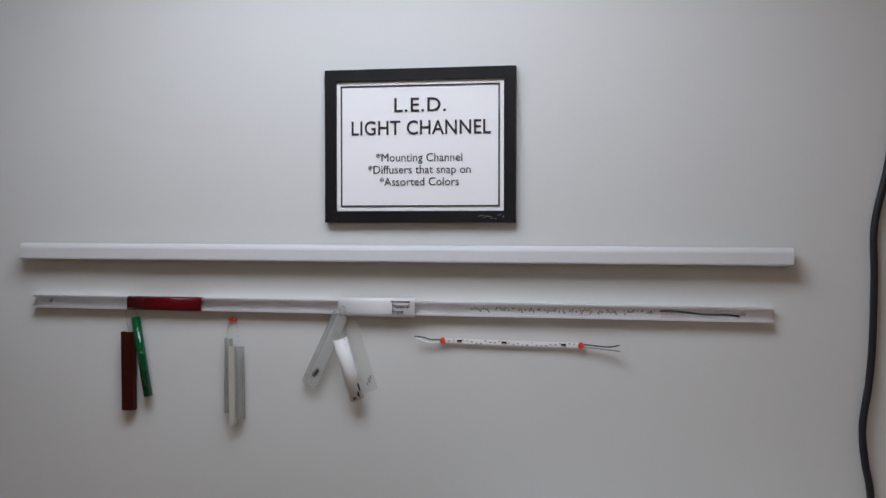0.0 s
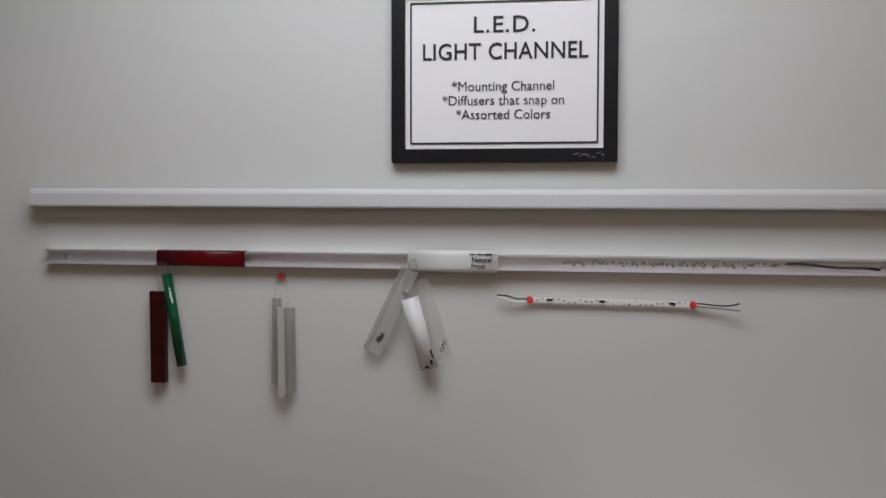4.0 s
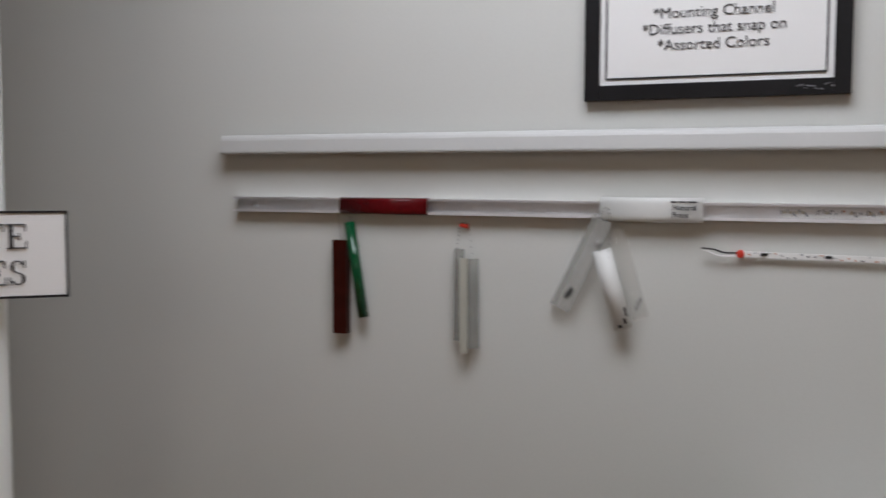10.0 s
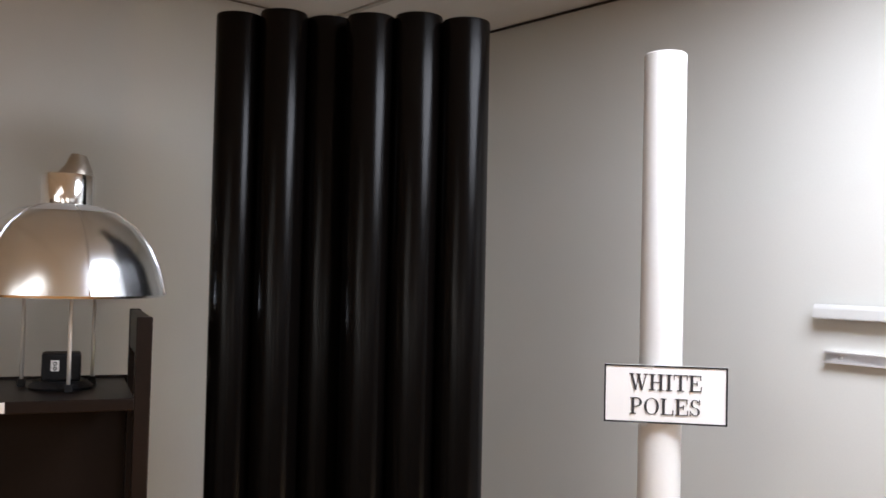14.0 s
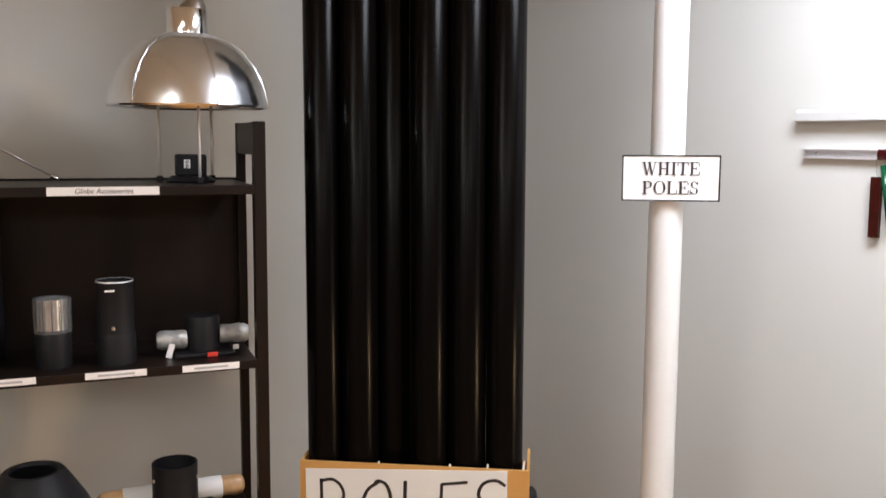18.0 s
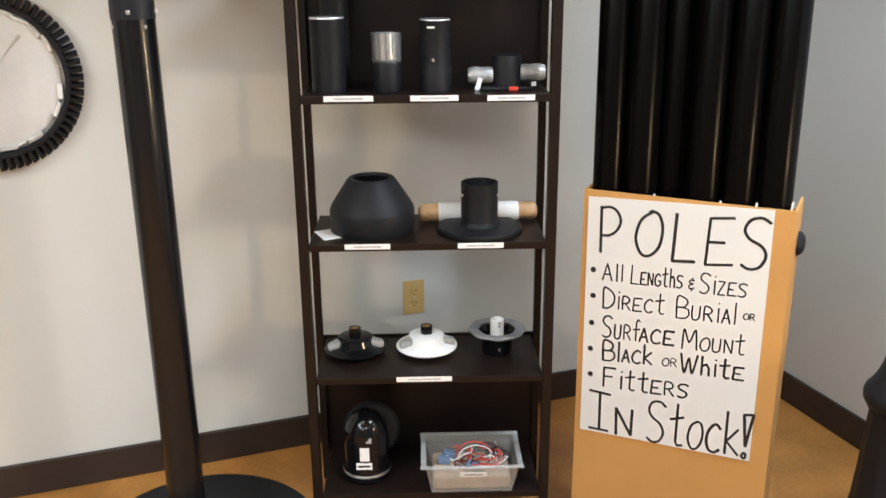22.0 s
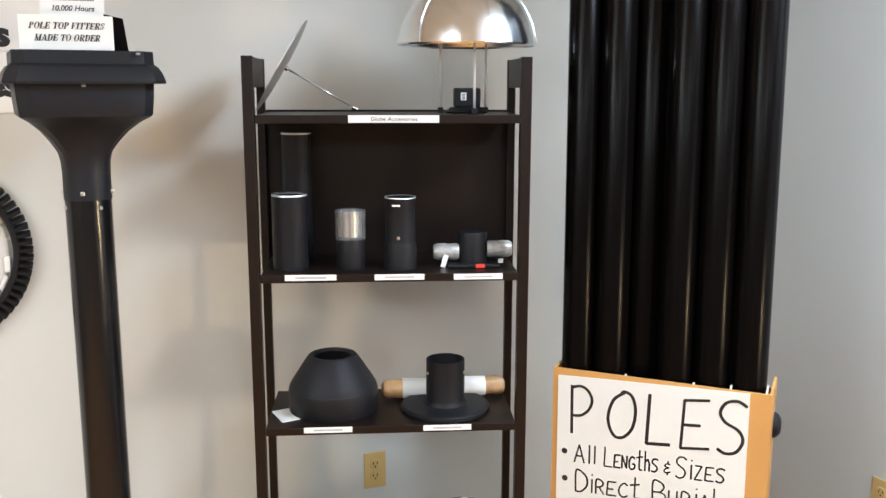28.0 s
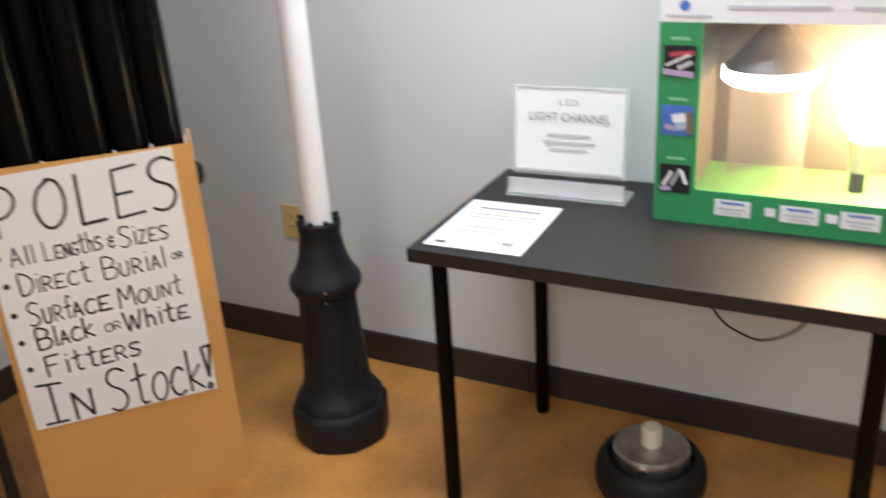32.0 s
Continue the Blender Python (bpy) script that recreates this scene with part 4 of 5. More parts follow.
def lamp_post():
    s = thing("lamp_post", "black display lamp post with flared fitter on a round plate", "lamp post", pose(LPX, LPY, 0))
    part("base_plate", bm_lathe([(0.0, 0.0), (0.305, 0.0), (0.31, 0.004), (0.31, 0.016), (0.305, 0.02), (0.0, 0.02)], 72), BLACKM, s, "wide flat round base plate", m=pose(0.01, 0.03, 0))
    part("pole", bm_lathe([(0.0478, 0.02), (0.0478, 1.386), (0.0, 1.386)], 40), POSTB, s)
    turn = pose(0, 0, 0, 0, 0, 5)
    fit = part("fitter", facet_lathe([(0.0492, 1.382, 0), (0.0490, 1.440, 0.15), (0.0505, 1.465, 0.3), (0.055, 1.484, 0.5), (0.069, 1.507, 0.7), (0.087, 1.530, 0.85), (0.107, 1.548, 0.95), (0.127, 1.561, 1),
                                      (0.129, 1.566, 1), (0.132, 1.600, 1), (0.1335, 1.626, 1), (0.1335, 1.630, 1)], 0.18), FITM, s, "flared black pole top fitter with cut corners", m=turn)
    part("skirt", facet_lathe([(0.130, 1.629, 1), (0.1545, 1.627, 1), (0.1555, 1.632, 1), (0.150, 1.648, 1), (0.143, 1.660, 1), (0.1365, 1.6655, 1), (0.1352, 1.6665, 1)], 0.18), FITM, fit, "flaring skirt round the top")
    part("top_band", facet_lathe([(0.1350, 1.664, 1), (0.1345, 1.690, 1), (0.1335, 1.692, 1), (0.128, 1.692, 1)], 0.18), FITM, fit)
    part("rim_plate", bm_box(0.022, 0.008, 0.0045, at=(0.1375, 0.098, 1.6865), bevel=0.001), STEEL, fit, "small bright screw plate")
    part("rim_plate", bm_box(0.024, 0.020, 0.0022, at=(0.080, -0.143, 1.6905), bevel=0.0005), ALU, fit)
    part("skirt_screw", bm_box(0.006, 0.008, 0.005, at=(0.1370, -0.008, 1.6235), bevel=0.001), STEEL, fit)
    for sx, sy in ((-1, -1), (1, 1), (-1, 1)):
        part("rim_screw", bm_box(0.008, 0.008, 0.006, at=(0.105 * sx, 0.105 * sy, 1.6945), bevel=0.001), STEEL, fit)
    for a in (-13, 77, 167, 257):
        ca, sa = math.cos(radians(a)), math.sin(radians(a))
        part("bolt", bm_box(0.009, 0.009, 0.009, at=(0.0500 * ca, 0.0500 * sa, 1.398), bevel=0.002), STEEL, s)
    for a in (-72, 29):
        ca, sa = math.cos(radians(a)), math.sin(radians(a))
        part("pole_screw", bm_box(0.006, 0.006, 0.008, at=(0.0485 * ca, 0.0485 * sa, 1.366), bevel=0.0015), STEEL, s)


lamp_post()


# ---- table, simple ----
def table():
    s = thing("display_table", "black laminate table with thin round legs against the wall", "table", pose(-0.322, -0.60, 0))
    part("tabletop", bm_box(1.16, 0.59, 0.034, at=(0.58, 0.295, 0.703), bevel=0.002), TABLEB, s)
    for x, y in ((0.055, 0.05), (0.985, 0.05), (0.125, 0.51), (1.09, 0.51)):
        part("leg", bm_lathe([(0.0, 0.0), (0.018, 0.0), (0.02, 0.006), (0.02, 0.686), (0.0, 0.686)], 20, at=(x, y, 0)), BLACK, s)


TABLEB = mat("table_laminate", (0.014, 0.0125, 0.012), 0.50, vary=0.25, scale=6, fine=160, bump=0.006, spec=0.45)
table()


# ---- things on the bookcase: top board ----


def dome_lamp():
    s = thing("globe_reflector_lamp", "polished metal dome reflector on three rods above a black socket", "lamp", on_shelf(0.520, 0.15, TOP))
    prof = [(0.1630, 0.161), (0.1650, 0.158), (0.1670, 0.162), (0.1640, 0.176), (0.156, 0.209), (0.140, 0.243), (0.116, 0.275), (0.083, 0.299), (0.052, 0.309), (0.036, 0.312)]
    part("dome", bm_lathe(prof, 96, rib=lambda a, z: 1 - 0.004 * abs(math.sin(6 * a)) ** 0.3), DOMEM, s, "mirror polished dome with seams")
    for k in range(6):
        a = 2 * math.pi * k / 6 + 0.75
        bm = bm_tube([((r + 0.0006) * math.cos(a), (r + 0.0006) * math.sin(a), z) for r, z in prof[2:]], 0.0012, 6)
        part("seam", bm, DOMEM, s)
    part("inner_lining", bm_lathe([(r - 0.003, z + 0.0012) for r, z in prof[3:]], 64), LININGM, s, "satin grey inside of the dome")
    part("collar", bm_lathe([(0.043, 0.309), (0.043, 0.360), (0.041, 0.363), (0.038, 0.361), (0.038, 0.33)], 40), CHROME, s, "short bright metal pipe")
    bm = bm_lathe([(0.031, 0.335), (0.031, 0.362), (0.022, 0.380), (0.013, 0.399), (0.0, 0.399)], 28, at=(0.010, 0, 0))
    for v in bm.verts:
        if v.co.z > 0.37:
            v.co.x += 0.006
            v.co.z -= 0.25 * max(0.0, v.co.x - 0.016)
    part("cap", bm, GREYD, s, "dark tapered cap in the pipe")
    for k in range(3):
        a = radians(-80 + 120 * k)
        x, y = 0.066 * math.cos(a), 0.066 * math.sin(a)
        part("rod", bm_tube([(x, y, 0.012), (x, y, 0.20)], 0.0032, 10), RODM, s, "pale satin metal rod")
        part("rod_foot", bm_box(0.013, 0.013, 0.013, at=(x, y, 0.0068), bevel=0.002), BLACKM, s)
    part("base_ring", bm_lathe([(0.0, 0.0), (0.050, 0.0), (0.052, 0.004), (0.046, 0.009), (0.040, 0.014), (0.0, 0.014)], 40), BLACKM, s)
    part("socket", bm_box(0.062, 0.05, 0.046, at=(0, 0, 0.037), bevel=0.004), BLACKM, s)
    lb = part("socket_label", bm_box(0.013, 0.001, 0.018, at=(-0.010, -0.0256, 0.040)), PAPER, s)
    for z in (0.0355, 0.0435):
        part("label_mark", bm_lathe([(0.0016, 0.0004), (0.0034, 0.0004)], 14, m=Matrix.Rotation(math.pi / 2, 4, "X"), at=(-0.010, -0.0262, z)), INK, lb)


LININGM = mat("satin_lining", (0.42, 0.42, 0.41), 0.5, 0.3, vary=0.15, scale=30, bump=0.0)
RODM = mat("satin_rod", (0.80, 0.79, 0.76), 0.42, 0.2, vary=0.05, bump=0.0)
GREYD = mat("dark_grey_metal", (0.34, 0.31, 0.27), 0.36, 0.9, vary=0.2, bump=0.02)
dome_lamp()


def leaning_reflector():
    m = on_shelf(0.074, 0.185, TOP + 0.1095) @ Matrix.Rotation(radians(120.5), 4, "Y") @ Matrix.Rotation(radians(-2.5), 4, "X")
    s = thing("leaning_reflector", "thin grey metal disc with long stem on top shelf", "reflector", m)
    part("disc", bm_lathe([(0.0, 0.004), (0.03, 0.004), (0.09, 0.001), (0.1225, -0.004), (0.1235, -0.006), (0.09, -0.002), (0.0, 0.0)], 56), DISCM, s)
    part("stem", bm_tube([(0, 0, 0.003), (0, 0, 0.198)], 0.0022, 8), STEEL, s)
    part("stem_nut", bm_lathe([(0.0, 0.012), (0.006, 0.012), (0.007, 0.003), (0.0, 0.003)], 12), CHROME, s)
    part("stem_nut", bm_lathe([(0.0, 0.204), (0.005, 0.203), (0.0065, 0.196), (0.005, 0.188), (0.0, 0.188)], 12), CHROME, s)


DISCM = mat("dull_aluminium", (0.42, 0.42, 0.41), 0.38, 0.7, vary=0.12, scale=14, fine=120, bump=0.01)
leaning_reflector()


# ---- first board ----
def open_cylinder(name, label, u, d, z, r, h, material=None, rim=None):
    s = thing(name, label, "cylinder fitting", on_shelf(u, d, z), group="black cylinder fittings")
    part("tube", bm_lathe([(r, 0.0), (r, h - 0.001), (r - 0.001, h), (r - 0.003, h), (r - 0.003, 0.004), (0.0, 0.004)], 40), material or BLACKM, s)
    # bare rim, its pale band widened inward to stand for the lit inside
    part("rim", bm_lathe([(r - 0.0050, h - 0.003), (r - 0.0002, h + 0.0002), (r + 0.0006, h - 0.002), (r + 0.0006, h - 0.004)], 40), rim or ALU, s, "bare metal rim")
    return s


open_cylinder("black_cylinder", "short black open metal cylinder on the bookcase board", 0.088, 0.085, S1, 0.0415, 0.178)
open_cylinder("tall_black_cylinder", "tall black open metal cylinder at the back of the board", 0.098, 0.195, S1, 0.0365, 0.316)


def jar_light():
    s = thing("glass_fitting", "black socket holder with a ribbed clear glass chimney", "lamp fitting", on_shelf(0.233, 0.075, S1))
    part("holder", bm_lathe([(0.0, 0.0), (0.033, 0.0), (0.034, 0.004), (0.034, 0.074), (0.032, 0.078), (0.0, 0.078)], 36), BLACKM, s)
    part("chimney", bm_lathe([(0.0365, 0.072), (0.0365, 0.140), (0.0352, 0.140), (0.0352, 0.072)], 48), GLASS, s, "clear glass chimney")
    part("liner", bm_lathe([(0.030, 0.066), (0.030, 0.139), (0.028, 0.139), (0.028, 0.066)], 36), LINERM, s, "bright metal liner")
    for k in range(12):
        a = 2 * math.pi * k / 12
        part("rib", bm_tube([(0.0335 * math.cos(a), 0.0335 * math.sin(a), 0.077), (0.0335 * math.cos(a), 0.0335 * math.sin(a), 0.138)], 0.0014, 6), BLACKM, s)


LINERM = mat("satin_liner", (0.70, 0.70, 0.70), 0.22, 0.9, vary=0.3, scale=40, bump=0.01)
jar_light()


def pole_adapter():
    s = thing("pole_adapter", "black stepped pole adapter with bare rim and set screw", "pole fitting", on_shelf(0.353, 0.07, S1))
    part("body", bm_lathe([(0.039, 0.0), (0.039, 0.056), (0.0375, 0.060), (0.036, 0.066), (0.036, 0.166), (0.037, 0.170), (0.034, 0.171), (0.033, 0.10), (0.0, 0.10)], 40), BLACKM, s)
    part("rim", bm_lathe([(0.0335, 0.1705), (0.0365, 0.1718), (0.0372, 0.169)], 40), ALU, s, "bare metal rim")
    part("set_screw", bm_box(0.007, 0.006, 0.007, at=(-0.006, -0.037, 0.078), bevel=0.0015), STEEL, s)
    part("sticker", bm_box(0.020, 0.0008, 0.004, at=(-0.010, -0.0355, 0.154)), PAPER, s)


pole_adapter()


def tee_fitting():
    s = thing("tee_fitting", "black tee fitting with two wrapped metal arms and red tag", "pole fitting", on_shelf(0.531, 0.103, S1))
    part("flange", bm_box(0.125, 0.10, 0.009, at=(0, 0, 0.0045), bevel=0.003), BLACKM, s)
    part("post", bm_lathe([(0.0, 0.084), (0.034, 0.082), (0.0365, 0.076), (0.0365, 0.009), (0.0, 0.009)], 36), BLACKM, s)
    for k, z in ((-1, 0.034), (1, 0.040)):
        bm = bm_lathe([(0.0, 0.034), (0.018, 0.034), (0.0205, 0.040), (0.0195, 0.06), (0.021, 0.072), (0.020, 0.088), (0.016, 0.095), (0.0, 0.096)], 24, m=Matrix.Rotation(k * math.pi / 2, 4, "Y"), at=(0, -0.01, z))
        part("wrapped_arm", bm, WRAP, s, "metal arm in crumpled clear film")
    part("red_tag", bm_box(0.022, 0.003, 0.010, at=(0.014, -0.0525, 0.006), bevel=0.001), REDP, s, "small red tag")
    part("paper_tag", bm_box(0.012, 0.003, 0.030, at=(-0.070, -0.035, 0.0155), m=Matrix.Rotation(0.3, 4, "Y")), PAPER, s)
    part("paper_tag", bm_box(0.012, 0.003, 0.010, at=(0.066, -0.030, 0.014)), PAPER, s)


WRAP = mat("wrapped_film", (0.36, 0.36, 0.35), 0.28, 0.35, vary=0.35, scale=60, fine=160, bump=0.08)
tee_fitting()


# ---- second board ----
def cone_base():
    s = thing("cone_cover", "large black conical pole base cover on the bookcase board", "pole cover", on_shelf(0.181, 0.132, S2))
    part("skirt", bm_lathe([(0.108, 0.0), (0.110, 0.004), (0.111, 0.054), (0.109, 0.060), (0.096, 0.060), (0.096, 0.0)], 56), BLACKM, s)
    part("cone", bm_lathe([(0.1095, 0.0605), (0.107, 0.067), (0.100, 0.079), (0.064, 0.135), (0.058, 0.141), (0.049, 0.141), (0.046, 0.135), (0.055, 0.118), (0.088, 0.0605)], 56), BLACKM, s)


cone_base()


def flange_pipe():
    s = thing("flanged_sleeve", "black surface mount sleeve standing on a wide round flange", "pole fitting", on_shelf(0.466, 0.112, S2))
    part("flange", bm_lathe([(0.0, 0.0), (0.108, 0.0), (0.111, 0.003), (0.111, 0.010), (0.106, 0.014), (0.060, 0.017), (0.0, 0.017)], 56), BLACKM, s)
    part("sleeve", bm_lathe([(0.056, 0.014), (0.050, 0.022), (0.048, 0.03), (0.048, 0.129), (0.045, 0.130), (0.044, 0.05), (0.0, 0.05)], 40), BLACKM, s)
    for k in (-1, 1):
        part("set_screw", bm_box(0.006, 0.006, 0.007, at=(k * 0.045, -0.018, 0.098), bevel=0.0015), STEEL, s)


flange_pipe()


def paper_roll():
    s = thing("anchor_bundle", "rolled kraft-wrapped bundle with white paper bands behind the sleeve", "bundle", on_shelf(0.468, 0.197, S2 + 0.0265, 2.0))
    bm = bm_lathe([(0.0, -0.160), (0.012, -0.162), (0.021, -0.156), (0.0245, -0.146), (0.0228, -0.128), (0.0248, -0.11), (0.0240, 0.10), (0.0225, 0.122), (0.0250, 0.138), (0.0215, 0.154), (0.012, 0.160), (0.0, 0.158)], 24, m=Matrix.Rotation(math.pi / 2, 4, "Y"), rib=lambda a, z: 1 + (0.05 * math.sin(5 * a + 60 * z) if abs(z) > 0.11 else 0.0))
    part("wrap", bm, BROWNPAPER, s)
    for x in (-0.072, 0.072):
        part("paper_band", bm_lathe([(0.0250, -0.036), (0.0258, -0.035), (0.0258, 0.035), (0.0250, 0.036)], 24, m=Matrix.Rotation(math.pi / 2, 4, "Y"), at=(x, 0, 0)), PAPER, s)


paper_roll()
solo("paper_slip", bm_box(0.052, 0.085, 0.001, at=(0.026, 0, 0.0006)), PAPER, "white paper slip leaning against the cone cover", "paper", on_shelf(0.044, 0.072, S2 + 0.0010, 24, 0, -1))


# ---- third board ----
def dish_lamp(u, d, body, label, sock):
    s = thing("dish_fitter", label, "lamp fitting", on_shelf(u, d, S3, 8), group="dish fitters")
    part("dish", bm_lathe([(0.0, 0.004), (0.05, 0.0), (0.083, 0.012), (0.0855, 0.016), (0.082, 0.019), (0.055, 0.028), (0.048, 0.048), (0.040, 0.052), (0.0, 0.052)], 48), body, s)
    part("socket", bm_lathe([(0.0165, 0.052), (0.0165, 0.074), (0.0135, 0.075), (0.013, 0.058), (0.0, 0.058)], 24), GLOSSB, s)
    part("socket_contact", bm_lathe([(0.0, 0.0752), (0.009, 0.0748), (0.0128, 0.0725)], 18), sock, s, "brass socket contact")
    for k in (-1, 1):
        bm = bm_box(0.044, 0.034, 0.024, at=(k * 0.056, -0.012, 0.030), bevel=0.009, m=Matrix.Rotation(0.35 * k, 4, "Y"))
        part("bagged_screws", bm, WRAP, s, "clear bag of screws")
    part("body_block", bm_box(0.060, 0.058, 0.030, at=(0.0, -0.012, 0.036), bevel=0.006), body, s)
    part("slot", bm_box(0.006, 0.002, 0.014, at=(0.020, -0.0418, 0.038)), INK if body is WHITE else STEEL, s)


BRASS = mat("brass", (0.62, 0.42, 0.14), 0.3, 1.0, vary=0.1, bump=0)
dish_lamp(0.119, 0.165, GLOSSB, "glossy black dish fitter with lamp socket", BRASS)
dish_lamp(0.321, 0.172, WHITE, "white enamel dish fitter with black lamp socket", BRASS)


def bowl_socket():
    s = thing("bowl_fitter", "black cup fitter with grey rim and white lamp socket", "lamp fitting", on_shelf(0.520, 0.155, S3))
    part("cup", bm_lathe([(0.0, 0.0), (0.040, 0.0), (0.042, 0.004), (0.042, 0.048), (0.046, 0.054), (0.054, 0.060), (0.050, 0.062), (0.040, 0.048), (0.0, 0.044)], 44), GLOSSB, s)
    bm = bm_lathe([(0.050, 0.058), (0.076, 0.063), (0.0785, 0.067), (0.0765, 0.071), (0.050, 0.068)], 40, rib=lambda a, z: 1 + 0.022 * math.cos(8 * a) * (1 if z > 0.06 else 0))
    part("grey_rim", bm, GREYM, s, "grey cast lobed rim")
    part("socket", bm_lathe([(0.0185, 0.045), (0.0185, 0.096), (0.016, 0.098), (0.0145, 0.095), (0.014, 0.08), (0.0, 0.08)], 28), WHITE, s, "white porcelain lamp socket")
    part("socket_slot", bm_box(0.0024, 0.003, 0.016, at=(0.004, -0.0178, 0.086)), DARK, s)
    part("set_screw", bm_box(0.005, 0.005, 0.007, at=(0.004, -0.042, 0.022), bevel=0.001), STEEL, s)


GREYM = mat("grey_cast_metal", (0.20, 0.20, 0.205), 0.45, 0.3, vary=0.2, scale=30, bump=0.03)
bowl_socket()


# ---- bottom board ----
def flood_head():
    s = thing("gloss_black_globe_fitter", "glossy black lamp head with white stickers lying on the lowest board", "lamp head", on_shelf(0.148, 0.112, S4))
    back = Matrix.Translation((0.010, 0.028, 0.126)) @ Matrix.Rotation(radians(80), 4, "X")
    part("rear_shell", bm_lathe([(0.0, -0.02), (0.055, -0.018), (0.078, -0.004), (0.080, 0.004), (0.072, 0.012), (0.0, 0.02)], 48, m=back), BLACKM, s)
    body = Matrix.Translation((-0.004, -0.006, 0.0))
    part("body", bm_lathe([(0.0, 0.0), (0.058, 0.0), (0.064, 0.006), (0.066, 0.018), (0.063, 0.034), (0.062, 0.060), (0.063, 0.10), (0.061, 0.135), (0.055, 0.162), (0.040, 0.187), (0.020, 0.200), (0.0, 0.203)], 44, m=body), GLOSSB, s)
    part("metal_rim", bm_lathe([(0.0665, 0.020), (0.069, 0.024), (0.0665, 0.030)], 44, m=body), STEEL, s)
    part("sticker", bm_box(0.026, 0.002, 0.040, at=(-0.006, -0.0690, 0.097), m=Matrix.Rotation(-0.05, 4, "X")), PAPER, s)
    lab = part("sticker", bm_box(0.044, 0.002, 0.020, at=(-0.008, -0.0680, 0.060), m=Matrix.Rotation(-0.1, 4, "X")), PAPER, s)
    part("text_bar", bm_box(0.034, 0.001, 0.006, at=(-0.008, -0.0695, 0.060)), INK, lab)
    part("sticker", bm_box(0.016, 0.002, 0.014, at=(0.006, -0.0650, 0.137), m=Matrix.Rotation(-0.3, 4, "X")), WRAP, s)


flood_head()


def parts_bin():
    s = thing("plastic_bin", "clear plastic bin half full of coloured wires and connectors", "storage bin", on_shelf(0.441, 0.070, S4))
    w0, w1, d0, d1, h, t = 0.222, 0.252, 0.140, 0.182, 0.088, 0.0024
    bm = bmesh.new()

    def ring(w, d, z):
        return [bm.verts.new((sx * w / 2, sy * d / 2, z)) for sx, sy in ((-1, -1), (1, -1), (1, 1), (-1, 1))]

    o0, o1, i1, i0 = ring(w0, d0, 0.0008), ring(w1, d1, h), ring(w1 - 2 * t, d1 - 2 * t, h), ring(w0 - 2 * t, d0 - 2 * t, t)
    for a, b in ((o0, o1), (o1, i1), (i1, i0)):
        for k in range(4):
            bm.faces.new((a[k], a[(k + 1) % 4], b[(k + 1) % 4], b[k]))
    bm.faces.new(o0), bm.faces.new(i0)
    part("tub", bm, TUB, s)
    for nm, sx, sy, x, y in (("lip", w1 + 0.03, 0.014, 0, -d1 / 2), ("lip", w1 + 0.03, 0.014, 0, d1 / 2), ("lip", 0.014, d1 - 0.016, -w1 / 2 - 0.006, 0), ("lip", 0.014, d1 - 0.016, w1 / 2 + 0.006, 0)):
        part(nm, bm_box(sx, sy, 0.003, at=(x, y, h + 0.0022), bevel=0.001), LIPM, s)
    part("contents", bm_box(0.214, 0.130, 0.046, at=(0, 0, 0.0265), bevel=0.010), BEIGE, s, "beige parts filling the lower half")
    p = part("label", bm_box(0.072, 0.001, 0.016, at=(0.004, -0.0880, 0.066), m=Matrix.Rotation(0.23, 4, "X")), PAPER, s)
    part("text_bar", bm_box(0.05, 0.0008, 0.004, at=(0.004, -0.0893, 0.066)), GREYINK, p)
    rnd = random.Random(21)
    cols = (REDP, PAPER, BROWNA, RUBBER, REDP, BROWNA, GREYINK)
    for k in range(16):
        cx, cy = rnd.uniform(-0.05, 0.09), rnd.uniform(-0.035, 0.035)
        pts, a = [], rnd.uniform(0, 6.3)
        r0 = rnd.uniform(0.012, 0.035)
        for j in range(9):
            a += rnd.uniform(0.4, 0.9)
            pts.append((min(0.105, max(-0.105, cx + r0 * 1.3 * math.cos(a))), min(0.055, max(-0.055, cy + r0 * math.sin(a))), 0.054 + 0.004 * j * rnd.random() + 0.01 * rnd.random()))
        part("wire", bm_tube(smooth_path(pts, 5), 0.0017, 6), cols[k % 7], s)
    arch = [(-0.01 + 0.05 * math.cos(q) + 0.02, 0.02, 0.062 + 0.042 * math.sin(q)) for q in np.linspace(math.pi, 0.1, 9)]
    part("wire", bm_tube(smooth_path(arch, 4), 0.0017, 6), REDP, s)
    part("wire", bm_tube(smooth_path([(x + 0.006, y - 0.01, z - 0.006) for x, y, z in arch], 4), 0.0017, 6), PAPER, s)
    for x, y, mt in ((-0.075, 0.0, BLUEP), (0.002, -0.03, BLUEP), (-0.06, 0.03, BLUEP)):
        part("connector", bm_box(0.034, 0.02, 0.018, at=(x, y, 0.060), bevel=0.002, m=Matrix.Rotation(0.2, 4, "Y")), mt, s)


TUB = mat("cloudy_plastic", (0.62, 0.60, 0.56), 0.15, vary=0.05, bump=0.0, alpha=0.18)
LIPM = mat("clear_lip", (0.72, 0.72, 0.70), 0.12, vary=0.05, bump=0.0, alpha=0.30)
BEIGE = mat("beige_parts", (0.40, 0.32, 0.24), 0.6, vary=0.35, scale=40, bump=0.05)
BLUEP = mat("blue_grey_plastic", (0.14, 0.20, 0.30), 0.45, vary=0.15, bump=0)
parts_bin()


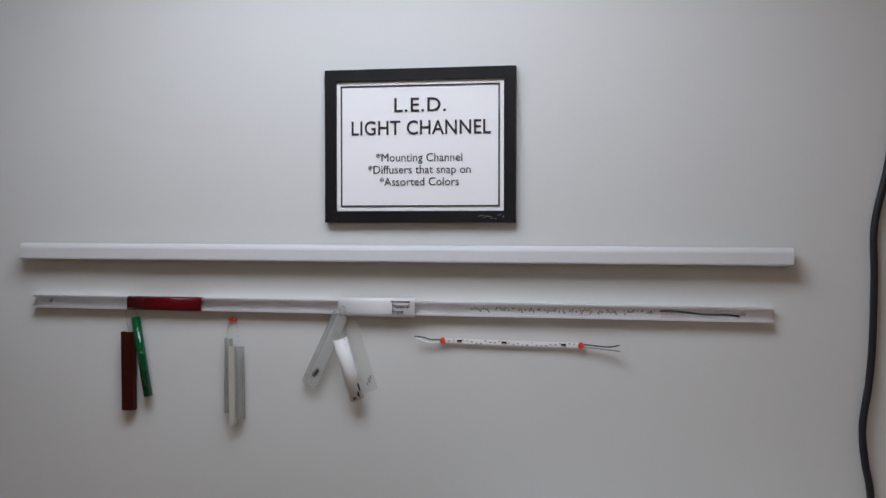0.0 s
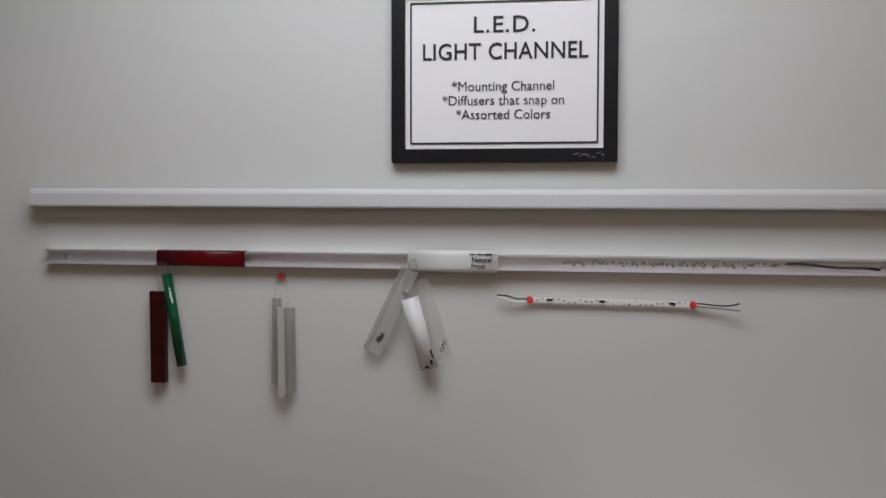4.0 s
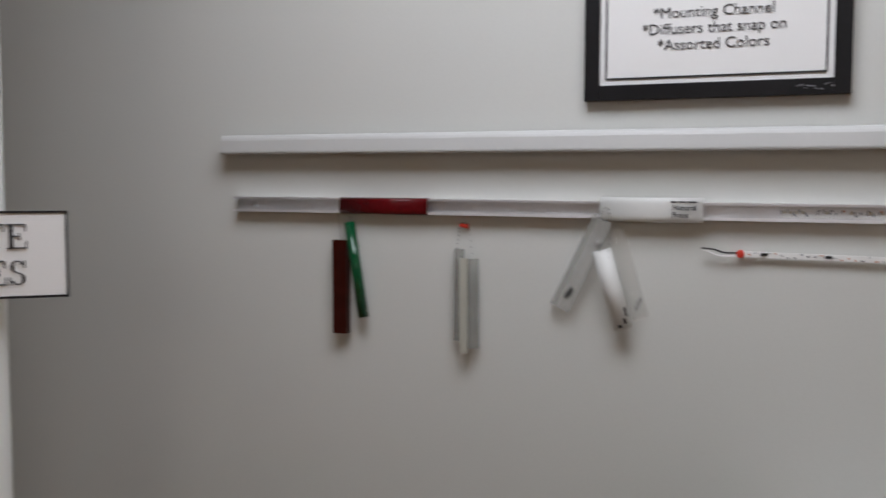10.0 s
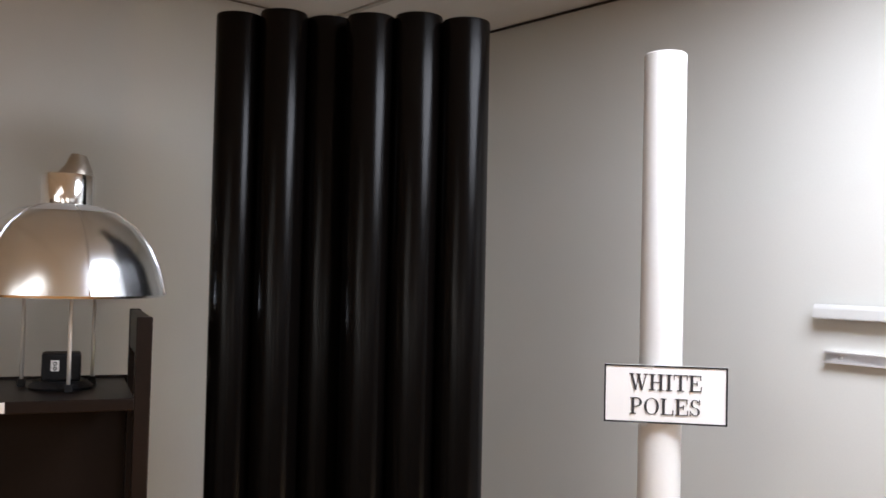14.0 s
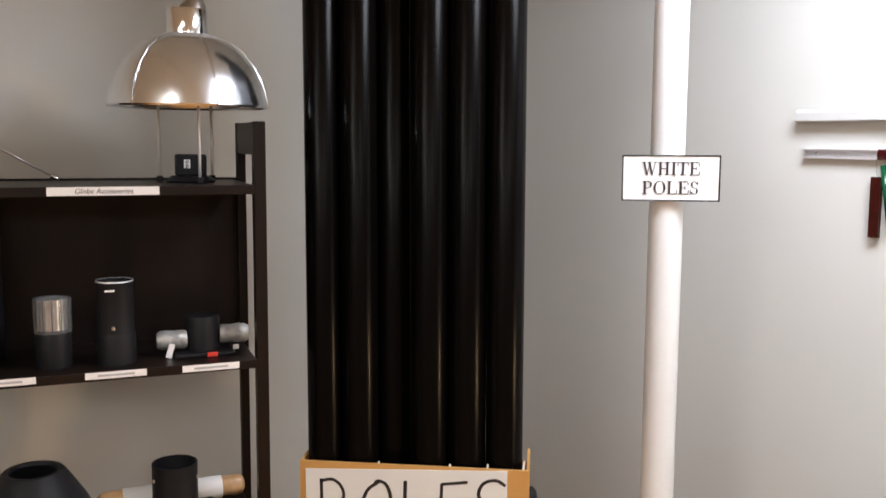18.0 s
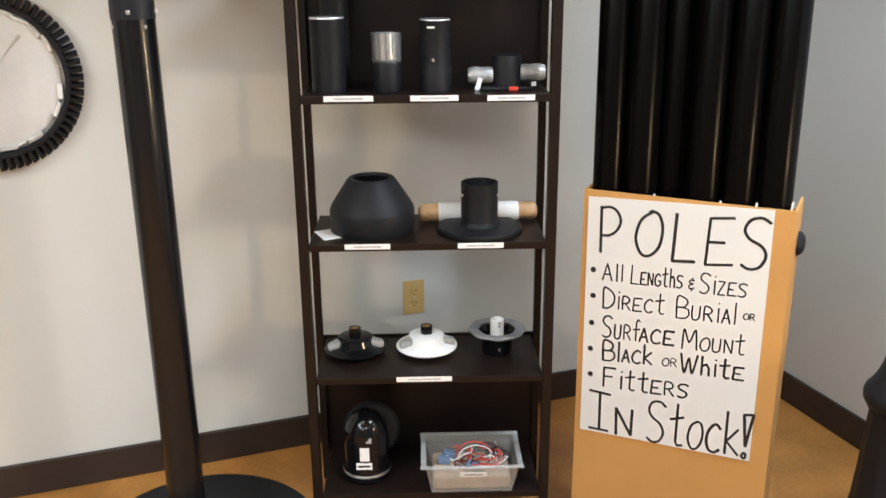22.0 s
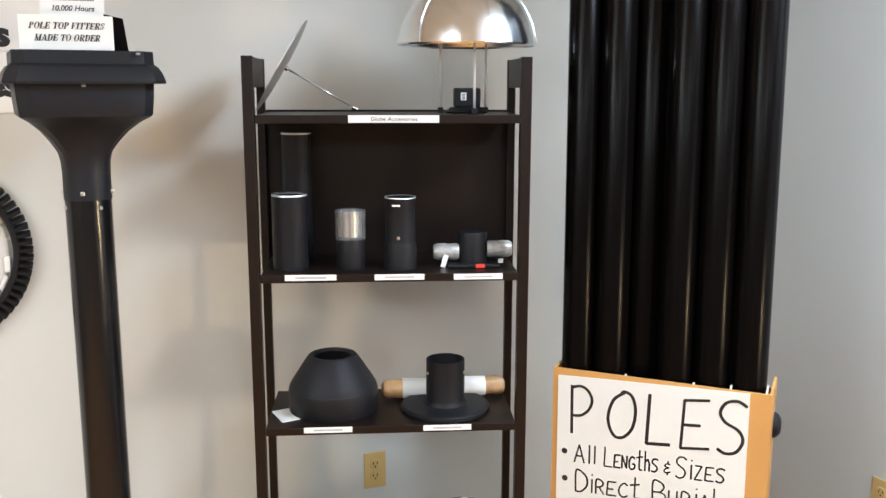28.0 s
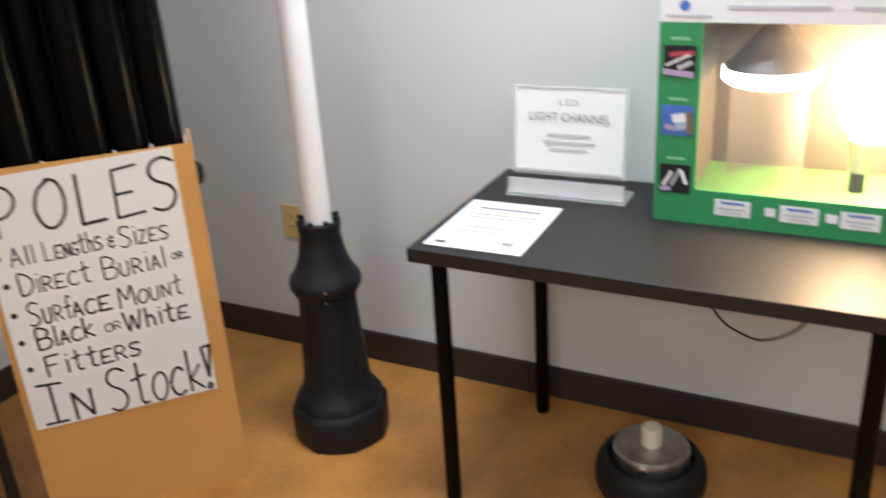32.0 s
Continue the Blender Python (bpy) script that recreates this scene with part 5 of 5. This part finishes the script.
# ---- wall west: sign board, ribbed ring ----
def wall_board():
    s = thing("wall_sign_board", "large white sign board with bold black lettering on the wall", "sign", pose(XW, -2.098, 1.556, 0, 0, 90))
    w, h = 0.95, 0.42
    part("board", bm_box(w, 0.005, h, at=(-w / 2, -0.0028, h / 2), bevel=0.001), PAPER, s)
    for body, x, z in (("oles", -0.108, 0.164), ("p", -0.248, 0.103), ("ories", -0.091, 0.042)):
        letters("bold_lettering", body, 0.082, x, z, -0.0060, s, bold=0.0038, align="RIGHT", squeeze=1.16)


wall_board()


DISHM = mat("white_dish", (0.66, 0.65, 0.63), 0.4, vary=0.10, scale=7, fine=60, bump=0.0)


def ribbed_ring():
    s = thing("ribbed_ring_lamp", "round wall lamp with black ribbed ring and faceted clear edge", "wall lamp", pose(XW, -2.425, 1.214, 0, 0, 90) @ Matrix.Rotation(math.pi / 2, 4, "X") @ Matrix.Diagonal((0.98, 0.98, 1, 1)))
    part("ring", bm_lathe([(0.192, 0.001), (0.209, 0.001), (0.209, 0.028), (0.205, 0.034), (0.197, 0.034), (0.192, 0.028), (0.192, 0.001)], 96), BLACKM, s)
    me = mesh_of("fin", bm_box(0.036, 0.0095, 0.030, at=(0.2215, 0, 0.017), bevel=0.0015, m=Matrix.Rotation(0.22, 4, "X")), BLACKM)
    for k in range(70):
        f = new("fin", me)
        f.parent = s
        f.matrix_local = Matrix.Rotation(2 * math.pi * k / 70, 4, "Z")
    part("dish", bm_lathe([(0.0, 0.020), (0.10, 0.018), (0.168, 0.012), (0.182, 0.008), (0.182, 0.001), (0.0, 0.001)], 64), DISHM, s, "white shallow dish")
    rnd = random.Random(6)
    for k in range(26):
        a = 2 * math.pi * (k + rnd.uniform(-0.2, 0.2)) / 26
        m = Matrix.Rotation(a, 4, "Z") @ Matrix.Translation((0.185 + rnd.uniform(-0.005, 0.002), 0, 0.016)) @ Matrix.Rotation(rnd.uniform(-0.25, 0.25), 4, "Z") @ Matrix.Rotation(rnd.uniform(-0.6, 0.6), 4, "Y")
        part("facet", bm_box(rnd.uniform(0.007, 0.014), rnd.uniform(0.034, 0.050), 0.012, bevel=0.002, m=m), rnd.choice((FACET, FACET, PAPER, GLASS2)), s, "bright facet of the rim" if k == 0 else "")
    part("dish_seam", bm_box(0.30, 0.004, 0.0015, at=(0, 0, 0.0196), m=Matrix.Rotation(0.9, 4, "Z")), GREYBARL, s)


FACET = mat("frosted_facet", (0.62, 0.60, 0.56), 0.18, vary=0.3, scale=40, bump=0.0, spec=0.6)
GREYBARL = mat("dish_seam", (0.62, 0.61, 0.60), 0.5, vary=0.05, bump=0)


ribbed_ring()


# ---- cards on the lamp post ----
def post_card(name, label, m, w, h, lines, bars):
    s = thing(name, label, "card", m)
    part("card", bm_box(w, 0.002, h, at=(0, 0, h / 2)), PAPER, s)
    for body, z, wide in lines:
        if wide:
            serif_word(s, body, z, wide, -0.0014, 0.0128, 0.0027, 0.0010, 0.25)
        else:
            letters("card_lettering", body, 0.0155, 0, z, -0.0016, s, SOFTINK, shear=0.25, squeeze=0.95, bold=0.0002)
    for z, bw, bh in bars:
        part("text_bar", bm_box(bw, 0.0008, bh, at=(0, -0.0013, z)), GREYINK, s)
    return s


post_card("fitter_card", "white card lettered pole top fitters made to order", pose(-1.335, -2.076, 1.694, -8, 0, 88), 0.176, 0.068, (("POLE TOP FITTERS", 0.041, 0.140), ("MADE TO ORDER", 0.017, 0.122)), ())
post_card("hours_card", "white card with small print standing on the lamp post", pose(-1.37, -2.062, 1.694, -5, 0, 89), 0.122, 0.150, (("10,000 Hours", 0.079, 0),), ((0.104, 0.085, 0.009), (0.125, 0.06, 0.008)))
fin_bm = bmesh.new()
vs = [fin_bm.verts.new(p) for p in ((-0.016, 0, 0), (0.010, 0, 0), (0.001, 0, 0.072), (-0.036, 0, 0.080), (-0.016, 0.004, 0), (0.010, 0.004, 0), (0.001, 0.004, 0.072), (-0.036, 0.004, 0.080))]
for f in ((0, 1, 2, 3), (7, 6, 5, 4), (0, 4, 5, 1), (1, 5, 6, 2), (2, 6, 7, 3), (3, 7, 4, 0)):
    fin_bm.faces.new([vs[i] for i in f])
solo("card_clip", fin_bm, BLACK, "black metal clip plate behind the cards", "clip", pose(-1.345, -1.969, 1.686, 0, 0, 90))


# ---- table things ----
TZ = 0.7205


def acrylic_holder():
    s = thing("acrylic_sign_holder", "clear acrylic holder with a white printed page on the table", "sign holder", pose(-0.090, -0.165, TZ, 0, 0, 2))
    part("foot", bm_box(0.31, 0.10, 0.004, at=(0, 0.01, 0.002), bevel=0.001), CLEAR, s)
    part("block", bm_box(0.30, 0.028, 0.040, at=(0, -0.022, 0.024), bevel=0.003, m=Matrix.Rotation(-0.3, 4, "X")), CLEAR, s)
    part("back_pane", bm_box(0.292, 0.003, 0.225, at=(0, 0.0155, 0.162), m=Matrix.Rotation(-0.12, 4, "X")), CLEAR, s)
    pg = part("page", bm_box(0.279, 0.001, 0.214, at=(0, 0.0125, 0.166), m=Matrix.Rotation(-0.12, 4, "X")), PAPER, s, "white page with grey printed lines")
    tilt = Matrix.Translation((0, 0.0125, 0.166)) @ Matrix.Rotation(-0.12, 4, "X")
    for z, w, h in ((-0.012, 0.11, 0.006), (-0.030, 0.135, 0.006), (-0.048, 0.095, 0.006)):
        part("text_bar", bm_box(w, 0.0008, h, at=(0, -0.0028, z)), GREYBAR, pg, m=tilt)
    for body, size, z, sq in (("L.E.D.", 0.022, 0.062, 1.0), ("LIGHT CHANNEL", 0.031, 0.022, 0.84)):
        ob = letters("heading", body, size, 0, z, -0.0028, pg, GREYINK, squeeze=sq, spacing=1.05)
        ob.matrix_local = tilt @ pose(0, -0.0028, z)
    for z in (0.104, -0.104):
        part("page_border", bm_box(0.272, 0.0008, 0.002, at=(0, -0.0028, z)), GREYINK, pg, m=tilt)


GREYBAR = mat("light_grey_print", (0.48, 0.48, 0.49), 0.6, vary=0.1, bump=0)
acrylic_holder()


def flyer():
    s = thing("flyer", "white printed flyer lying on the black table", "paper", pose(-0.183, -0.414, TZ, 0, 0, 1.5))
    part("sheet", bm_box(0.236, 0.298, 0.0012, at=(0, 0, 0.0006)), PAPER, s)
    for y, w, h in ((0.10, 0.16, 0.012), (0.06, 0.18, 0.006), (0.04, 0.17, 0.006), (-0.02, 0.14, 0.006), (-0.05, 0.15, 0.006)):
        part("text_bar", bm_box(w, h, 0.0004, at=(0, y, 0.0015)), GREYINK, s)
    part("logo_mark", bm_box(0.028, 0.014, 0.0004, at=(-0.085, -0.125, 0.0015)), INK, s)
    part("logo_mark", bm_box(0.03, 0.02, 0.0004, at=(0.07, -0.10, 0.0015)), GREYINK, s)


flyer()


def display_box():
    X0, X1, Y0, Y1, H = 0.152, 0.811, -0.256, -0.03, 0.509
    s = thing("light_display_box", "green printed display box with lit lamps behind a window", "display box", pose(X0, Y0, TZ))
    W, Dp, t = X1 - X0, Y1 - Y0, 0.006
    cl, bt, hd = 0.092, 0.082, 0.455
    part("left_column", bm_box(cl, t, hd - bt, at=(cl / 2, t / 2, (hd + bt) / 2)), BOXG, s)
    part("right_column", bm_box(cl, t, hd - bt, at=(W - cl / 2, t / 2, (hd + bt) / 2)), BOXG, s)
    part("bottom_panel", bm_box(W, t, bt, at=(W / 2, t / 2, bt / 2)), BOXG, s)
    part("header", bm_box(W, t, H - hd, at=(W / 2, t / 2, (H + hd) / 2)), PAPER, s, "white printed header")
    part("side_panel", bm_box(t, Dp - 2 * t, H, at=(t / 2, Dp / 2, H / 2)), BOXG, s)
    part("side_panel", bm_box(t, Dp - 2 * t, H, at=(W - t / 2, Dp / 2, H / 2)), BOXG, s)
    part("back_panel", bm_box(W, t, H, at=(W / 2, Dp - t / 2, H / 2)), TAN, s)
    part("top_panel", bm_box(W - 2 * t, Dp - 2 * t, t, at=(W / 2, Dp / 2, H - t / 2)), PAPER, s)
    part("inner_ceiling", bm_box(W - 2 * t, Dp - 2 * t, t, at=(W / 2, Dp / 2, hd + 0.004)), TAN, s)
    part("inner_floor", bm_box(W - 2 * t, Dp - 2 * t, t, at=(W / 2, Dp / 2, bt - 0.004)), GRASS, s, "green inner floor")
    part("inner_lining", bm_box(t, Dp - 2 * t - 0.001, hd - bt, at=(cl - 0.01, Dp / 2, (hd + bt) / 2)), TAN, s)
    pictures = ((0.372, INK, ((REDD, 0.004, 0.016, 0.052, 0.010, 0.12), (PAPER, -0.004, 0.002, 0.058, 0.005, 0.45), (GREYBAR, 0.012, -0.008, 0.034, 0.009, 0.45), (LILAC, -0.002, -0.026, 0.066, 0.013, -0.08))),
                (0.240, BLUEP2, ((PAPER, 0.004, 0.006, 0.030, 0.020, 0.2), (LILAC, -0.014, -0.016, 0.026, 0.012, -0.1), (PALEB, 0.010, -0.012, 0.022, 0.016, 0.3), (GREYD, 0.027, -0.004, 0.014, 0.050, 0.05))),
                (0.104, INK, ((PAPER, -0.016, 0.000, 0.007, 0.040, -0.5), (GREYBAR, 0.002, 0.004, 0.006, 0.044, -0.45), (PAPER, 0.020, 0.006, 0.008, 0.036, 0.35), (LILAC, -0.020, -0.024, 0.024, 0.010, 0.1))))
    for z, ground, patches in pictures:
        pc = part("picture", bm_box(0.070, 0.001, 0.068, at=(cl / 2, -0.0008, z)), ground, s, "small colour picture")
        for k, (mt, x, dz, w, h, a) in enumerate(patches):
            part("picture_patch", bm_box(w, 0.0006, h, at=(cl / 2 + x, -0.0016 - 0.0005 * k, z + dz), m=Matrix.Rotation(-a, 4, "Y")), mt, pc)
        part("caption_bar", bm_box(0.04, 0.0008, 0.006, at=(cl / 2, -0.0007, z + 0.048)), GREENL, s)
    for x, w in ((0.177, 0.078), (0.258, 0.022), (0.318, 0.080), (0.384, 0.024), (0.440, 0.078), (0.560, 0.080)):
        lb = part("printed_label", bm_box(w, 0.0012, 0.038 if w > 0.03 else 0.020, at=(x, -0.0008, 0.046), bevel=0.0005), PAPER, s)
        if w > 0.03:
            part("label_bar", bm_box(0.05, 0.0006, 0.005, at=(x, -0.0019, 0.058)), BLUEP2, lb)
            part("label_bar", bm_box(0.06, 0.0006, 0.004, at=(x, -0.0019, 0.044)), GREYBAR, lb)
            part("label_bar", bm_box(0.04, 0.0006, 0.003, at=(x, -0.0019, 0.035)), GREYBAR, lb)
    part("logo_mark", bm_lathe([(0.0, 0.0008), (0.011, 0.0008), (0.011, 0)], 20, m=Matrix.Rotation(math.pi / 2, 4, "X"), at=(0.052, -0.0002, hd + 0.034)), BLUEP2, s)
    for x, z, w, h in ((0.24, hd + 0.032, 0.20, 0.008), (0.46, hd + 0.032, 0.16, 0.008), (0.06, hd + 0.013, 0.095, 0.005)):
        part("text_bar", bm_box(w, 0.0008, h, at=(x, -0.0007, z)), GREYBAR, s)
    part("window", bm_box(W - 2 * cl + 0.01, 0.001, hd - bt + 0.01, at=(W / 2, t + 0.0012, (hd + bt) / 2)), GLASS, s, "clear plastic window")
    lx = 0.222
    lamp = part("bell_reflector", bm_lathe([(0.020, 0.092), (0.030, 0.084), (0.048, 0.058), (0.078, 0.026), (0.098, 0.004), (0.100, 0.0), (0.097, 0.002), (0.047, 0.055), (0.0, 0.088)], 44, at=(lx, Dp / 2, 0.345)), BELLG, s, "smoky clear bell reflector")
    part("lamp_neck", bm_lathe([(0.018, 0.088), (0.018, 0.106), (0.0, 0.106)], 24, at=(lx, Dp / 2, 0.345)), BLACKM, lamp)
    part("bracket", bm_box(0.060, 0.030, 0.008, at=(lx + 0.012, Dp / 2, 0.446), bevel=0.002), BLACKM, lamp)
    part("inner_bulb", bm_lathe([(0.0, 0.0), (0.018, 0.006), (0.026, 0.022), (0.022, 0.044), (0.013, 0.060), (0.013, 0.082), (0.0, 0.084)], 28, at=(lx, Dp / 2, 0.345)), PLASTIC, lamp, "white bulb in the bell")
    part("lamp_ring", bm_lathe([(0.088, -0.030), (0.097, -0.034), (0.104, -0.026), (0.103, -0.002), (0.094, -0.001), (0.088, -0.008), (0.088, -0.030)], 48, at=(lx, Dp / 2, 0.345)), LITW, lamp, "glowing frosted ring under the bell")
    part("clear_cylinder", bm_lathe([(0.084, bt), (0.084, 0.300), (0.0822, 0.300), (0.0822, bt)], 48, at=(lx, Dp / 2, 0)), CYLG, s, "clear plastic cylinder below the bell")
    bulb = part("globe_bulb", bm_lathe([(0.0, -0.084), (0.042, -0.0725), (0.0725, -0.042), (0.084, 0.0), (0.0725, 0.042), (0.042, 0.0725), (0.0, 0.084)], 32, at=(0.448, Dp / 2 - 0.020, 0.275)), LITB, s, "glowing white globe")
    part("bulb_collar", bm_lathe([(0.020, 0.0), (0.020, 0.045), (0.026, 0.060), (0.026, 0.072), (0.0, 0.075)], 24, at=(0.420, Dp / 2 - 0.020, bt + 0.045)), STEEL, bulb, "grey neck under the globe")
    part("bulb_stem", bm_lathe([(0.017, 0.0), (0.017, 0.045), (0.0, 0.045)], 20, at=(0.420, Dp / 2 - 0.020, bt)), BLACKM, bulb)


REDD = mat("red_print", (0.42, 0.06, 0.07), 0.5, vary=0.2, scale=30, bump=0)
BOXG = mat("green_print", (0.045, 0.27, 0.095), 0.45, vary=0.12, scale=9, bump=0.0)
GREENL = mat("pale_green_print", (0.25, 0.52, 0.28), 0.5, bump=0)
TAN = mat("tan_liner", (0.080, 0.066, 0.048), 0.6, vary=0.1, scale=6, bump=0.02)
GRASS = mat("green_liner", (0.085, 0.20, 0.045), 0.6, vary=0.3, scale=18, bump=0.03)
LILAC = mat("lilac_print", (0.42, 0.32, 0.50), 0.5, vary=0.2, scale=30, bump=0)
PALEB = mat("pale_blue_print", (0.40, 0.50, 0.58), 0.5, vary=0.2, scale=30, bump=0)
BLUEP2 = mat("blue_print", (0.07, 0.16, 0.50), 0.5, vary=0.3, scale=30, bump=0)
LITW = glow("lit_ring", (1.0, 0.86, 0.66), 5.0)
BELLG = mat("smoky_bell", (0.14, 0.13, 0.12), 0.45, 0.5, vary=0.15, scale=20, bump=0)
CYLG = mat("clear_cylinder", (0.50, 0.47, 0.42), 0.3, vary=0.05, bump=0, alpha=0.06, spec=0.15)
LITB = glow("lit_globe", (1.0, 0.63, 0.34), 112.0)
display_box()
solo("white_carton", bm_box(0.042, 0.050, 0.078, at=(0, 0, 0.0395), bevel=0.002), PAPER, "small white carton on top of the display box", "box", pose(0.238, -0.205, TZ + 0.5095, 0, 0, 6))


def spool():
    s = thing("wire_spool", "white spool with a tan band on the display box", "spool", pose(0.322, -0.205, TZ + 0.5095))
    part("core", bm_lathe([(0.0, 0.0), (0.024, 0.0), (0.024, 0.006), (0.017, 0.008), (0.017, 0.050), (0.024, 0.052), (0.024, 0.058), (0.0, 0.058)], 28), PLASTIC, s)
    part("band", bm_lathe([(0.0174, 0.012), (0.0200, 0.014), (0.0200, 0.030), (0.0174, 0.032)], 28), BROWNPAPER, s, "tan wound band")


spool()


def floor_fitter():
    s = thing("floor_fitter", "black bowl base with a galvanized plate and socket on the floor", "lamp fitting", pose(0.185, -0.325, 0))
    part("bowl", bm_lathe([(0.0, 0.0), (0.10, 0.0), (0.128, 0.010), (0.140, 0.034), (0.141, 0.060), (0.136, 0.086), (0.126, 0.104), (0.116, 0.112), (0.108, 0.110), (0.100, 0.092), (0.0, 0.092)], 48), BLACKM, s)
    part("plate", bm_lathe([(0.0, 0.092), (0.094, 0.092), (0.0965, 0.096), (0.0955, 0.134), (0.090, 0.139), (0.0, 0.141)], 44), GALV, s, "galvanized round plate")
    part("socket", bm_lathe([(0.026, 0.140), (0.026, 0.188), (0.022, 0.193), (0.0, 0.190)], 28), IVORYP, s, "cream porcelain socket")
    part("shiny_strap", bm_box(0.024, 0.002, 0.018, at=(0.002, -0.0965, 0.122), bevel=0.0005), CHROME, s, "bright metal strap")


GALV = mat("galvanized_steel", (0.36, 0.37, 0.37), 0.30, 0.9, vary=0.4, scale=25, bump=0.02)
IVORYP = mat("cream_porcelain", (0.66, 0.60, 0.46), 0.35, vary=0.08, bump=0)
floor_fitter()
solo("table_cord", bm_tube(smooth_path([(0.22, -0.20, 0.683), (0.28, -0.36, 0.650), (0.34, -0.42, 0.580), (0.40, -0.43, 0.548), (0.45, -0.43, 0.546), (0.51, -0.40, 0.575), (0.56, -0.32, 0.640), (0.59, -0.2, 0.683)]), 0.0028, 8), RUBBER, "thin black cord sagging under the table", "cable")


# ---- ceiling lamps and grid ----
# housings for the added lights, none of them in view
def troffer(x, y, turn, length):
    s = thing("ceiling_light", "unseen rectangular ceiling light, added at an assumed position", "ceiling light", pose(x, y, CEIL, 0, 0, turn), group="ceiling lights")
    for nm, sx, sy, px, py in (("frame_rail", length + 0.08, 0.04, 0, 0.285), ("frame_rail", length + 0.08, 0.04, 0, -0.285), ("frame_stile", 0.04, 0.53, length / 2 + 0.02, 0), ("frame_stile", 0.04, 0.53, -length / 2 - 0.02, 0)):
        part(nm, bm_box(sx, sy, 0.008, at=(px, py, -0.0045)), WHITE, s)
    part("diffuser", bm_box(length - 0.002, 0.528, 0.003, at=(0, 0, -0.0035)), PLASTIC, s, "milky flat diffuser")


for tx, ty, tw, tc, ta, tl in TROFFERS:
    troffer(tx, ty, ta, tl)


def grid_bar(a, b):
    n = math.dist(a, b)
    ang = math.degrees(math.atan2(b[1] - a[1], b[0] - a[0]))
    return solo("ceiling_grid", bm_box(n, 0.016, 0.005, at=(n / 2, 0, -0.0028)), GRID, "thin off-white ceiling grid bar", "ceiling grid", pose(a[0], a[1], CEIL, 0, 0, ang), kind="structure")


GRID = mat("grid_paint", (0.45, 0.43, 0.39), 0.6, vary=0.05, bump=0)
for gy in (-0.385, -0.995, -1.605, -2.215, -2.825):
    grid_bar((XW, gy), (ROOM_E, gy))
